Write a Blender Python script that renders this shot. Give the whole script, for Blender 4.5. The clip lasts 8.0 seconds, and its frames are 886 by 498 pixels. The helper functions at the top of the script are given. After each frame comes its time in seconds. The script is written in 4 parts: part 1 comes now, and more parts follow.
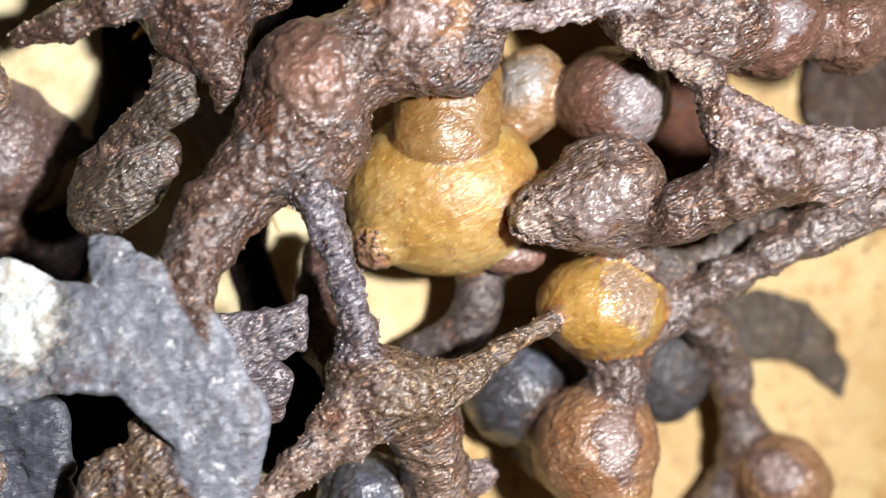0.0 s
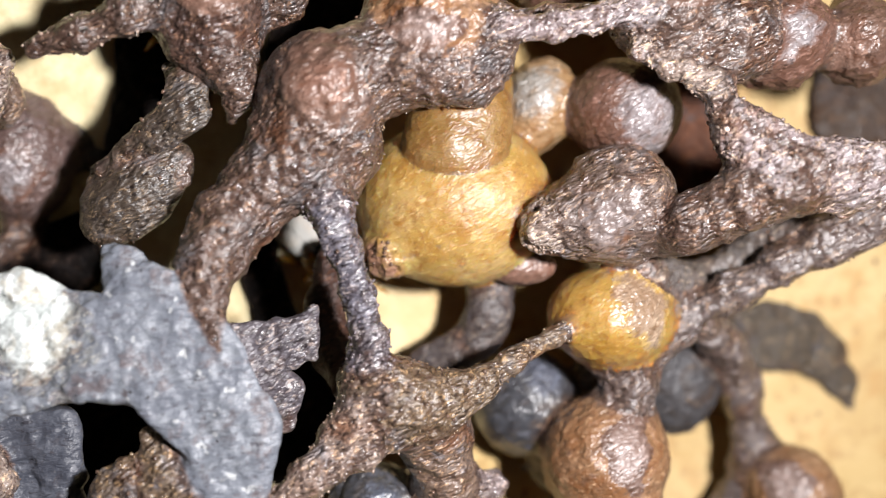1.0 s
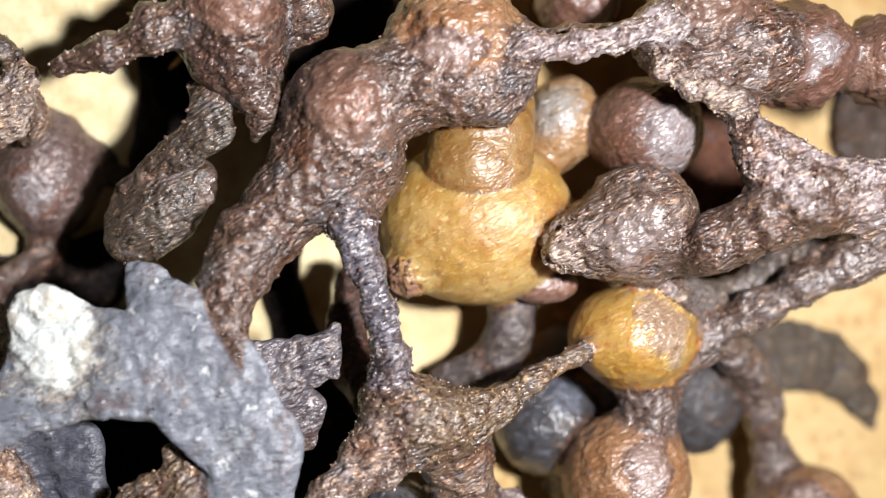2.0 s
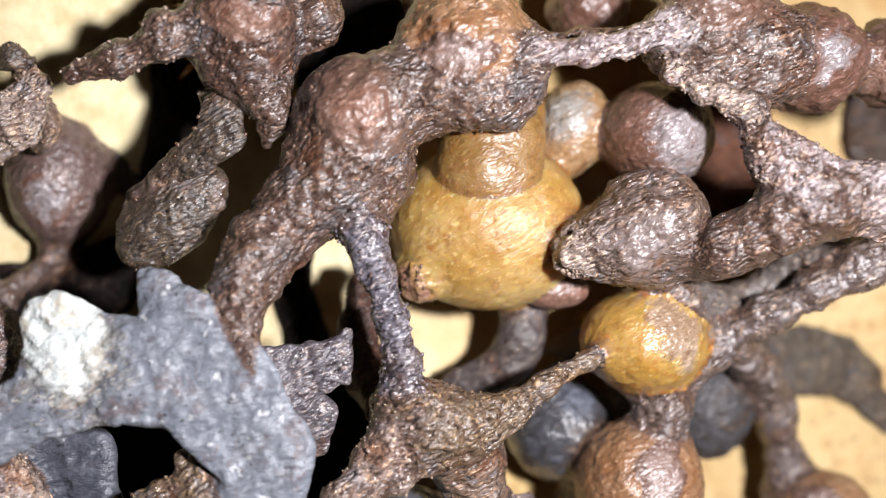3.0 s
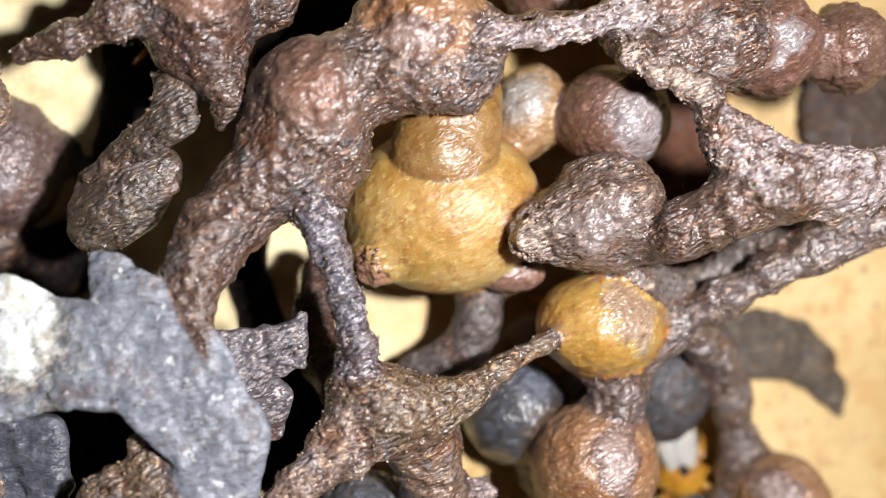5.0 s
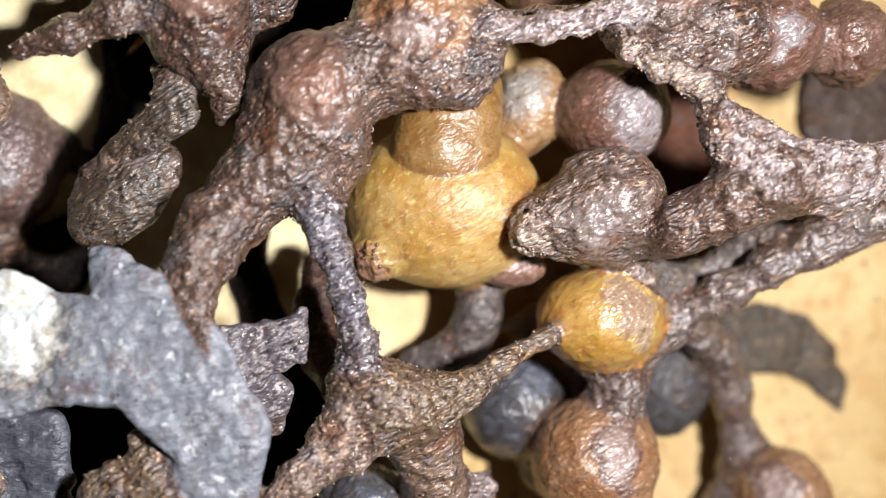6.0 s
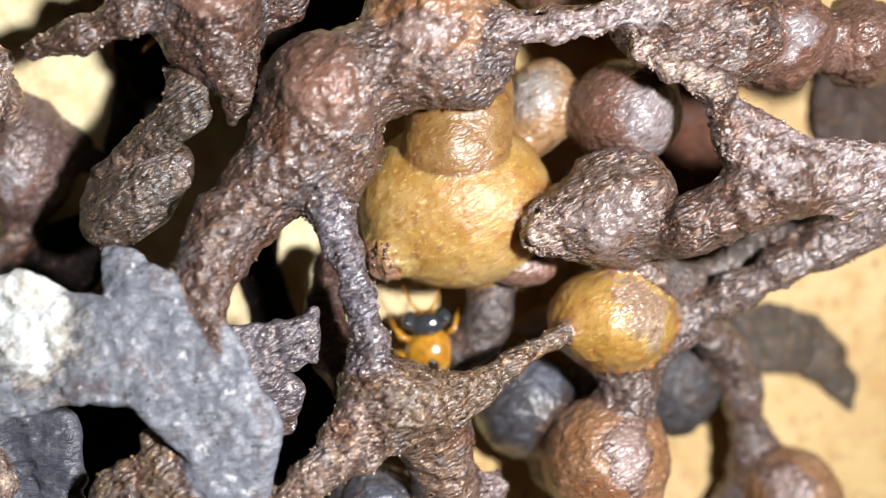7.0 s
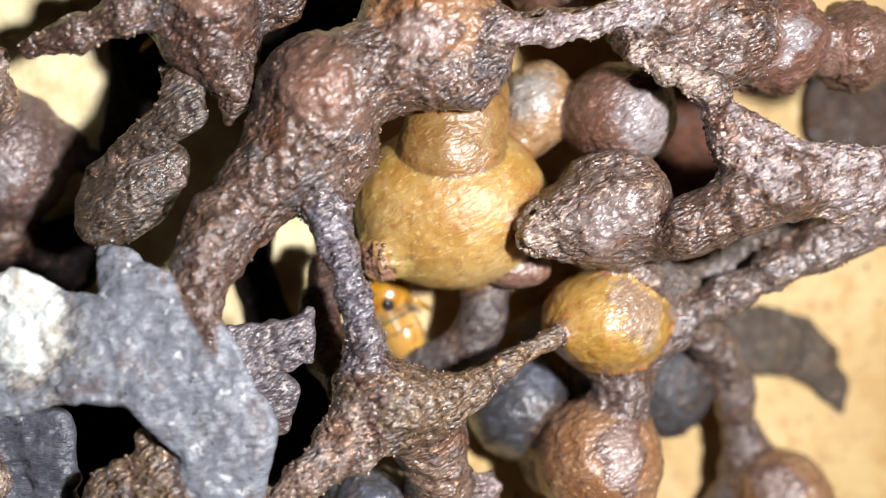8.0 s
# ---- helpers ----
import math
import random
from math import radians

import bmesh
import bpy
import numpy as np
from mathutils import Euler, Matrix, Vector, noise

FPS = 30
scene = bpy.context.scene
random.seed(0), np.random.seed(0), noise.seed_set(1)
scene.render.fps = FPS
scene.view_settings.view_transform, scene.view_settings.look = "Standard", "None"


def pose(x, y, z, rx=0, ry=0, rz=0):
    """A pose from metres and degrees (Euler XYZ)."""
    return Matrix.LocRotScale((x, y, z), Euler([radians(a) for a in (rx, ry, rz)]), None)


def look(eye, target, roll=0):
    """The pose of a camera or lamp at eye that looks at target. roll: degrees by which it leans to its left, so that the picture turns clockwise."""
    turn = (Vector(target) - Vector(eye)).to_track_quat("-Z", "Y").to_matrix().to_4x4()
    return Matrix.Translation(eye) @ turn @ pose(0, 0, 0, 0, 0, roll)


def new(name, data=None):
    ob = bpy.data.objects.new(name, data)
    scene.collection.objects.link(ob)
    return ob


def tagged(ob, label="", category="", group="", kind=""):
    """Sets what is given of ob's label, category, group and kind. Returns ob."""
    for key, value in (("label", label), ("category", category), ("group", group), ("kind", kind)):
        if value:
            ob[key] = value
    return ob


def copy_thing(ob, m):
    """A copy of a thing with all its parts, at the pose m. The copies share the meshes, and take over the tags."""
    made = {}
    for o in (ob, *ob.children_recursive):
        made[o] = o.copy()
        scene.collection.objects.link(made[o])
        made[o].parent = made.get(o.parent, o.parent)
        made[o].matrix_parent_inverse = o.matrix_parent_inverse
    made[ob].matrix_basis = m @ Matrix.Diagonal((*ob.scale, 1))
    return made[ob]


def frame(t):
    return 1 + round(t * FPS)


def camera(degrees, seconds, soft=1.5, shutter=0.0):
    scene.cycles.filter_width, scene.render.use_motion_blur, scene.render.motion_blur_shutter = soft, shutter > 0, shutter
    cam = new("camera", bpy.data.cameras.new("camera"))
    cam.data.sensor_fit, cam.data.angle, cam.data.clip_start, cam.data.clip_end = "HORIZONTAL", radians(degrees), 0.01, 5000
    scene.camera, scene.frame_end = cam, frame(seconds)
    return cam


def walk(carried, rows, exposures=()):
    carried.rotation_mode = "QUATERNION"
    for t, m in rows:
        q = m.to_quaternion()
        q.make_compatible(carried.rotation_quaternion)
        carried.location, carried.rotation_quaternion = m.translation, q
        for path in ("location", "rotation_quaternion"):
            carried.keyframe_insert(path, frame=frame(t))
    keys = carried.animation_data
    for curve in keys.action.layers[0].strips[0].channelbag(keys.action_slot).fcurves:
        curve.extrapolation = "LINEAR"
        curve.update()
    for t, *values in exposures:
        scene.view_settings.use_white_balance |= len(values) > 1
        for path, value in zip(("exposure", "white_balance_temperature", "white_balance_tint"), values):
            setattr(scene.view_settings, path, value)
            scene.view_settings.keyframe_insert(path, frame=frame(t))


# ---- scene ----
cam = camera(40.0, 8.0, soft=1.3)
MM = 0.001
cam.data.dof.use_dof, cam.data.dof.focus_distance, cam.data.dof.aperture_fstop = True, 0.0560, 22.0   # sharp on the front of the nest
# seconds, place of the eye in millimetres, turn in degrees; the lens looks straight down into the open nest
PATH = [
    (0, 0.61, -0.09, 71.71, -1.135, -2.568, -0.319),
    (0.2, 0.51, -0.11, 71.75, -0.180, -2.275, -0.127),
    (0.5, 0.36, -0.15, 71.81, -0.555, -2.689, 0.203),
    (0.7, 0.36, -0.14, 71.82, -0.789, -2.452, 0.047),
    (1, 0.36, -0.12, 71.84, -0.621, -2.296, -0.197),
    (1.2, 0.4, -0.06, 71.84, -0.672, -2.259, -0.280),
    (1.5, 0.46, 0.04, 71.83, -0.831, -1.354, -0.408),
    (1.7, 0.2, 0.08, 71.89, -0.298, -1.738, -0.108),
    (2.8, -0.02, 0.02, 72, 0.327, -0.757, 0.164),
    (3, 0.16, -0.05, 71.94, 0.429, -0.944, -0.179),
    (3.2, 0.1, -0.03, 71.96, 0.395, -0.146, -0.106),
    (3.5, 0, 0, 72, 0.000, -0.000, 0.000),
    (3.8, 0.18, -0.07, 71.83, -0.400, -1.583, -0.095),
    (4, 0.3, -0.11, 71.71, -0.861, -1.717, -0.154),
    (4.3, 0.43, -0.21, 71.63, -1.046, -1.973, -0.192),
    (4.5, 0.51, -0.27, 71.57, -1.282, -3.314, -0.202),
    (4.7, 0.47, -0.24, 71.64, -0.595, -3.235, -0.187),
    (5, 0.42, -0.2, 71.73, -0.204, -2.759, -0.145),
    (5.2, 0.23, -0.28, 71.76, 0.060, -2.714, -0.122),
    (6.5, 0.46, -0.12, 71.69, -0.731, -2.811, -0.274),
    (6.8, 0.3, -0.14, 71.74, -0.422, -2.409, -0.241),
    (7, 0.18, -0.16, 71.78, -0.490, -2.452, -0.212),
    (7.2, 0.15, -0.18, 71.76, -0.659, -2.271, -0.271),
    (7.5, 0.1, -0.2, 71.72, -0.687, -2.611, -0.361),
    (7.8, -0.09, -0.15, 71.8, -0.258, -4.075, -0.079),
    (8, -0.21, -0.11, 71.85, -0.506, -3.057, 0.118),
]
walk(cam, [(t, pose(x * MM, y * MM, z * MM, rx, ry, rz)) for t, x, y, z, rx, ry, rz in PATH],
     exposures=[(0, 0, 6500, 10), (1.7, 0, 6500, 10), (2.8, 0, 6400, 11.5), (3.5, 0, 6300, 13), (4.2, 0, 6500, 10), (8, 0, 6500, 10)])

# the torch beside the lens, and the faint light of the room round the open box
torch = new("torch_lamp", bpy.data.lights.new("torch_lamp", "AREA"))
torch.data.shape, torch.data.size, torch.data.energy, torch.data.color = "DISK", 0.006, 0.120, (1.0, 0.975, 0.985)
torch.matrix_world = look((0.0265, 0.004, 0.074), (-0.022, 0.0, 0.010))
world = bpy.data.worlds.new("room")
scene.world = world
world.use_nodes = True
world.node_tree.nodes["Background"].inputs[0].default_value = (0.75, 0.85, 1.0, 1)
world.node_tree.nodes["Background"].inputs[1].default_value = 0.0008
scene.view_settings.exposure = 0.0


# ---- materials ----
class Nodes:
    """A short way to write node trees."""

    def __init__(self, name):
        self.mat = bpy.data.materials.new(name)
        self.mat.use_nodes = True
        self.tree = self.mat.node_tree
        self.bsdf = self.tree.nodes["Principled BSDF"]
        self.place = self.make("ShaderNodeTexCoord").outputs["Object"]

    def make(self, kind, **values):
        node = self.tree.nodes.new(kind)
        for key, value in values.items():
            setattr(node, key, value)
        return node

    def join(self, a, b):
        self.tree.links.new(a, b)

    def put(self, socket, value):
        if isinstance(value, bpy.types.NodeSocket):
            self.join(value, socket)
        else:
            socket.default_value = value

    def noise(self, per_mm, detail=4.0, rough=0.6, stretch=None, turn=(0, 0, 0), warp=0.0):
        source = self.place
        if stretch:
            m = self.make("ShaderNodeMapping")
            m.vector_type = "TEXTURE"
            m.inputs["Scale"].default_value = tuple(1 / s for s in stretch)
            m.inputs["Rotation"].default_value = turn
            self.join(source, m.inputs["Vector"])
            source = m.outputs[0]
        node = self.make("ShaderNodeTexNoise")
        self.join(source, node.inputs["Vector"])
        node.inputs["Scale"].default_value = per_mm * 1000
        node.inputs["Detail"].default_value = detail
        node.inputs["Roughness"].default_value = rough
        node.inputs["Distortion"].default_value = warp
        return node.outputs["Fac"]

    def grains(self, per_mm, stretch, turn):
        """The distance from the middle of the nearest of many soft grains."""
        m = self.make("ShaderNodeMapping")
        m.vector_type = "TEXTURE"
        m.inputs["Scale"].default_value = tuple(1 / v for v in stretch)
        m.inputs["Rotation"].default_value = turn
        self.join(self.place, m.inputs["Vector"])
        node = self.make("ShaderNodeTexVoronoi", feature="SMOOTH_F1")
        self.join(m.outputs[0], node.inputs["Vector"])
        node.inputs["Scale"].default_value = per_mm * 1000
        node.inputs["Smoothness"].default_value = 0.35
        return node.outputs["Distance"]

    def ramp(self, fac, low, high):
        node = self.make("ShaderNodeMapRange")
        self.join(fac, node.inputs["Value"])
        node.inputs["From Min"].default_value, node.inputs["From Max"].default_value = low, high
        return node.outputs["Result"]

    def mix(self, fac, a, b):
        node = self.make("ShaderNodeMix", data_type="RGBA")
        self.put(node.inputs[0], fac)
        for socket, value in ((node.inputs[6], a), (node.inputs[7], b)):
            self.put(socket, (*value, 1) if isinstance(value, tuple) else value)
        return node.outputs[2]

    def math(self, op, a, b=0.0):
        node = self.make("ShaderNodeMath", operation=op)
        self.put(node.inputs[0], a)
        self.put(node.inputs[1], b)
        return node.outputs[0]

    def attribute(self, name):
        node = self.make("ShaderNodeAttribute", attribute_name=name)
        return node.outputs["Fac"]

    def ragged(self):
        """How deep inside its part a point lies, with a ragged border."""
        ripple = self.math("MULTIPLY", self.math("SUBTRACT", self.noise(1.5, 4, 0.7, stretch=(0.7, 1.3, 1.0), turn=(0, 0, 0.5)), 0.5), 3.2)
        return self.math("ADD", self.attribute("wax"), ripple)

    def bump(self, height, mm, strength=1.0, before=None):
        node = self.make("ShaderNodeBump")
        node.inputs["Strength"].default_value, node.inputs["Distance"].default_value = strength, mm * 0.001
        self.join(height, node.inputs["Height"])
        if before:
            self.join(before, node.inputs["Normal"])
        return node.outputs[0]

    def done(self, colour, rough, normal=None, gloss=0.5, **more):
        self.put(self.bsdf.inputs["Base Color"], (*colour, 1) if isinstance(colour, tuple) else colour)
        self.put(self.bsdf.inputs["Roughness"], rough)
        self.put(self.bsdf.inputs["Specular IOR Level"], gloss)
        if normal:
            self.join(normal, self.bsdf.inputs["Normal"])
            self.join(normal, self.bsdf.inputs["Coat Normal"])
        for key, value in more.items():
            self.put(self.bsdf.inputs[key.replace("_", " ")], value)
        return self.mat


RESIN = ((0.073, 0.041, 0.030), (0.126, 0.083, 0.067), (0.029, 0.016, 0.012))


def resin_colour(n, tone=RESIN):
    """Brown resin: cloudy tones, golden and grey patches, dark veins and pale flecks."""
    grey = sum(tone[1]) / 3
    base = n.mix(n.ramp(n.noise(0.45, 3), 0.3, 0.7), tone[0], tone[1])
    base = n.mix(n.ramp(n.noise(0.33, 3, 0.6, warp=0.6), 0.50, 0.64), base, (1.45 * tone[0][0], 1.12 * tone[0][1], 0.85 * tone[0][2]))
    base = n.mix(n.ramp(n.noise(0.6, 4, 0.65, warp=0.8), 0.54, 0.66), base, (1.06 * grey, 0.92 * grey, 0.93 * grey))
    base = n.mix(n.ramp(n.noise(1.3, 4, 0.7, warp=1.2), 0.56, 0.66), base, (0.70 * tone[0][0], 0.58 * tone[0][1], 0.52 * tone[0][2]))
    base = n.mix(n.ramp(n.noise(3.6, 4, 0.7, stretch=(0.6, 1.5, 1.0), turn=(0, 0, 0.5)), 0.50, 0.61), base, tone[2])
    return n.mix(n.ramp(n.noise(2.8, 4, 0.7, stretch=(0.6, 1.4, 1.0), turn=(0, 0, 0.5), warp=0.8), 0.56, 0.645), base, tuple(min(1.0, f * c) for f, c in zip((2.2, 1.95, 1.55), tone[1])))


def resin_relief(n, depth=1.0, ridged=False):
    """Folds, wrinkles and, in patches, the grains of which the bees built it."""
    fold = n.bump(n.noise(0.9, 2, 0.5, warp=0.6), 0.26 * depth, 1.0)
    wrinkle = n.bump(n.noise(2.6, 3, 0.6, stretch=(0.5, 1.6, 1.0), turn=(0, 0, 0.25), warp=0.8), 0.13 * depth, 1.0, fold)
    if ridged:
        wrinkle = n.bump(n.noise(2.8, 2, 0.5, stretch=(0.3, 1.7, 1.0), turn=(0, 0, 0.2), warp=0.4), 0.25, 1.0, wrinkle)
    patches = n.math("ADD", 0.25, n.ramp(n.noise(0.7, 2, 0.5), 0.38, 0.62))
    grain = n.bump(n.math("MULTIPLY", n.math("MULTIPLY", n.grains(4.2, (0.65, 1.45, 1.0), (0, 0, 0.45)), patches), -1.0), 0.15 * depth, 1.0, wrinkle)
    return n.bump(n.noise(7.5, 2.0, 0.6, stretch=(0.6, 1.4, 1.0), turn=(0, 0, 0.5)), 0.06 * depth, 1.0, grain)


def wax_relief(n, depth=1.0):
    dents = n.bump(n.noise(1.5, 2, 0.5, warp=0.5), 0.15 * depth, 1.0)
    return n.bump(n.noise(4.0, 1.2, 0.45, stretch=(0.65, 1.35, 1.0), turn=(0, 0, 0.5), warp=0.6), 0.12 * depth, 1.0, dents)


def resin(name, tone=RESIN, rough=0.32, depth=1.0, gloss=0.85, ridged=False):
    """Resin of one tone, which passes into the common brown where it meets other parts."""
    n = Nodes(name)
    colour = resin_colour(n, tone)
    if tone is not RESIN:
        colour = n.mix(n.ramp(n.ragged(), 0.0, 0.8), resin_colour(n), colour)
    shine = n.make("ShaderNodeMapRange")
    n.join(n.noise(0.9, 4, 0.65), shine.inputs["Value"])
    for key, value in (("From Min", 0.35), ("From Max", 0.65), ("To Min", rough - 0.12), ("To Max", rough + 0.16)):
        shine.inputs[key].default_value = value
    return n.done(colour, shine.outputs["Result"], resin_relief(n, depth, ridged), gloss, Coat_Weight=0.32 * gloss, Coat_Roughness=0.20)


def wax_colour(n, heart, pale, deep=0.45, fleck=1.55):
    wax = n.mix(n.ramp(n.noise(0.35, 3), 0.35, 0.68), heart, pale)
    wax = n.mix(n.ramp(n.noise(0.9, 4, 0.7, warp=0.6), 0.50, 0.66), wax, (0.85 * heart[0], 0.72 * heart[1], 0.6 * heart[2]))
    wax = n.mix(n.ramp(n.noise(2.4, 4, 0.7, stretch=(0.6, 1.4, 1.0), turn=(0, 0, 0.5)), 0.54, 0.70), wax, tuple(deep * c for c in heart))
    return n.mix(n.ramp(n.noise(3.2, 4, 0.7, stretch=(0.6, 1.4, 1.0), turn=(0, 0, 0.5)), 0.56, 0.66), wax, tuple(min(1.0, fleck * c) for c in pale))


def waxen(name, heart, pale, edge=RESIN, rough=0.40, depth=0.75, glow=0.0, gloss=0.8, fade=(0.0, 0.9)):
    """Wax of one colour that passes into another where its wall ends."""
    n = Nodes(name)
    border = resin_colour(n, edge) if len(edge) == 3 else wax_colour(n, *edge)
    colour = n.mix(n.ramp(n.ragged(), *fade), border, wax_colour(n, heart, pale, *((0.8, 1.2) if glow else (0.45, 1.55))))
    n.done(colour, rough, wax_relief(n, depth), gloss)
    if glow:
        n.bsdf.inputs["Subsurface Weight"].default_value = glow
        n.bsdf.inputs["Subsurface Radius"].default_value = (1.0, 0.45, 0.12)
        n.bsdf.inputs["Subsurface Scale"].default_value = 0.0012
    return n.mat


M_WEB = resin("brown_resin")
M_DARK = resin("dark_resin", ((0.044, 0.031, 0.023), (0.100, 0.077, 0.060), (0.018, 0.012, 0.01)), 0.42, 0.8, 0.7)
# pale lilac tone paints the glints of the fork, bridge and ridge
M_LILAC = resin("lilac_brown_resin", ((0.185, 0.135, 0.133), (0.38, 0.325, 0.33), (0.075, 0.046, 0.041)), 0.28, 1.1, 1.0)
M_RUST = resin("rust_brown_resin", ((0.140, 0.088, 0.064), (0.24, 0.170, 0.130), (0.07, 0.040, 0.028)), 0.38, 0.8)
M_SCALE = resin("blue_grey_resin", ((0.09, 0.09, 0.105), (0.17, 0.17, 0.19), (0.04, 0.04, 0.045)), 0.4)
M_PALE = resin("crumbly_resin", ((0.21, 0.148, 0.122), (0.40, 0.32, 0.27), (0.085, 0.052, 0.042)), 0.34, 1.1)
M_GOLD = resin("golden_brown_resin", ((0.100, 0.063, 0.040), (0.195, 0.142, 0.095), (0.036, 0.020, 0.013)))


def grain_look(name, colour):
    """Glossy grains that differ a little from one to the next."""
    n = Nodes(name)
    island = n.make("ShaderNodeNewGeometry").outputs["Random Per Island"]
    return n.done(n.mix(island, tuple(0.55 * c for c in colour), tuple(1.5 * c for c in colour)), 0.26, None, 0.8)


M_GRAIN = grain_look("resin_grain", (0.115, 0.068, 0.048))
M_GRAIN_PALE = grain_look("pale_resin_grain", (0.25, 0.18, 0.14))
M_GRAIN_GOLD = grain_look("golden_resin_grain", (0.17, 0.115, 0.07))
M_GRAIN_BLUE = grain_look("grey_resin_grain", (0.13, 0.105, 0.115))

M_DEEP = resin("deep_shade_brown", ((0.048, 0.030, 0.021), (0.066, 0.043, 0.031), (0.03, 0.02, 0.014)), 0.6, 0.5, 0.3)
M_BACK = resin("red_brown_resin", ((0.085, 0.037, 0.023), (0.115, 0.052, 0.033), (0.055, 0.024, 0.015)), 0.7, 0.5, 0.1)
# near-black tone for the painted shadow on the board
M_BLACK = resin("shade_black", ((0.006, 0.0045, 0.004), (0.010, 0.007, 0.006), (0.004, 0.003, 0.003)), 0.7, 0.6, 0.1)
# light bluish tone paints part of the strut's glints, besides its gloss
M_BLUE = resin("glossy_strut_resin", ((0.056, 0.049, 0.060), (0.185, 0.175, 0.210), (0.024, 0.017, 0.020)), 0.24, 0.65, 1.0, True)
M_SMOOTH = resin("purple_grey_resin", ((0.052, 0.041, 0.041), (0.100, 0.086, 0.080), (0.036, 0.024, 0.022)), 0.50, 0.4, 0.45)
ACORN = ((0.108, 0.070, 0.056), (0.188, 0.142, 0.124), (0.050, 0.030, 0.022))
M_ACORN = resin("acorn_brown_resin", ACORN, 0.34, 0.9, 0.7)
M_SHEEN = resin("pale_grey_resin", ((0.100, 0.083, 0.073), (0.175, 0.157, 0.150), (0.06, 0.045, 0.038)), 0.42, 0.4, 0.6)
# red-brown resin darkened to hold the shade left of the strut
M_SHADED = resin("shaded_red_resin", ((0.045, 0.022, 0.016), (0.070, 0.036, 0.026), (0.026, 0.012, 0.009)), 0.5, 0.7, 0.3)
AMBER, ROSE, TAN, MAUVE = ((0.36, 0.205, 0.046), (0.47, 0.33, 0.135)), ((0.102, 0.053, 0.037), (0.165, 0.098, 0.072)), ((0.27, 0.16, 0.075), (0.36, 0.24, 0.14)), ((0.112, 0.052, 0.034), (0.165, 0.090, 0.068))
AMBER_EDGE = ((0.21, 0.084, 0.020), (0.27, 0.12, 0.034), (0.11, 0.045, 0.015))
M_AMBER = waxen("amber_wax", *AMBER, AMBER_EDGE, 0.50, 0.42, 0.65, 0.7)
M_DEEP_AMBER = waxen("deep_amber_wax", (0.37, 0.20, 0.034), (0.44, 0.285, 0.095), AMBER_EDGE, 0.42, 0.45, 0.6, 0.8)
M_COLLAR = waxen("collar_wax", (0.20, 0.104, 0.024), (0.265, 0.16, 0.060), ((0.20, 0.092, 0.024), (0.25, 0.12, 0.036)), 0.44, 0.5, 0.4)
M_ROSE = waxen("reddish_wax", *ROSE)
M_ROSY = waxen("orange_brown_wax", (0.215, 0.100, 0.043), (0.29, 0.175, 0.100), depth=0.85)
M_PLUM = waxen("plum_brown_wax", (0.090, 0.050, 0.040), (0.150, 0.105, 0.098), depth=1.0)
M_TAN = waxen("tan_wax", *TAN, ((0.25, 0.13, 0.05), (0.3, 0.18, 0.08)), rough=0.36)
M_MAUVE = waxen("mauve_brown_wax", *MAUVE)
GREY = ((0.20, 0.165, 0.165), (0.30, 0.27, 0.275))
M_LEG = resin("rosy_crumbly_resin", ((0.150, 0.098, 0.078), (0.28, 0.21, 0.175), (0.055, 0.033, 0.026)), 0.33, 1.1)
M_CRATER = resin("dark_red_resin", ((0.066, 0.036, 0.028), (0.115, 0.070, 0.056), (0.028, 0.015, 0.011)), 0.32, 1.0)
# pale cap tones that paint the pots' sheen into the wax
M_SHINE_ACORN = waxen("acorn_shine_wax", (0.180, 0.138, 0.128), (0.26, 0.22, 0.215), ACORN, 0.38, 0.95, fade=(0.0, 1.5))
M_SHINE_GREY = waxen("grey_shine_wax", *GREY, MAUVE, 0.40, 0.95)
M_SHINE_ROSE = waxen("rosy_shine_wax", (0.22, 0.150, 0.125), (0.32, 0.25, 0.23), ROSE, 0.40, 0.95)
M_HEART = waxen("red_wax_heart", (0.165, 0.080, 0.054), (0.24, 0.145, 0.110), ROSE, 0.40, 1.0)
M_SCAR = waxen("pink_wax_scar", (0.24, 0.118, 0.072), (0.34, 0.20, 0.140), AMBER, 0.36, 1.1)
M_SHINE_TAN = waxen("pale_shine_wax", (0.26, 0.23, 0.20), (0.37, 0.35, 0.33), TAN, 0.40, 0.85)
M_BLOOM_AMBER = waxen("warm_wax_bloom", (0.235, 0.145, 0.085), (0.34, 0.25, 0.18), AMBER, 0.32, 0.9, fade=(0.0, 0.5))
M_SLATE_BLUE = waxen("blue_grey_wax", (0.055, 0.060, 0.082), (0.14, 0.15, 0.185), ((0.045, 0.045, 0.05), (0.088, 0.088, 0.098), (0.03, 0.03, 0.03)), 0.38, 0.8)
M_DULL = waxen("dull_grey_wax", (0.048, 0.045, 0.047), (0.080, 0.076, 0.080), ((0.04, 0.032, 0.028), (0.07, 0.056, 0.05), (0.03, 0.02, 0.02)), 0.55, 0.6, gloss=0.4)
M_SLATE = waxen("slate_wax", (0.036, 0.037, 0.043), (0.072, 0.073, 0.084), ((0.05, 0.035, 0.03), (0.09, 0.07, 0.06), (0.03, 0.02, 0.02)), 0.32, 0.7)


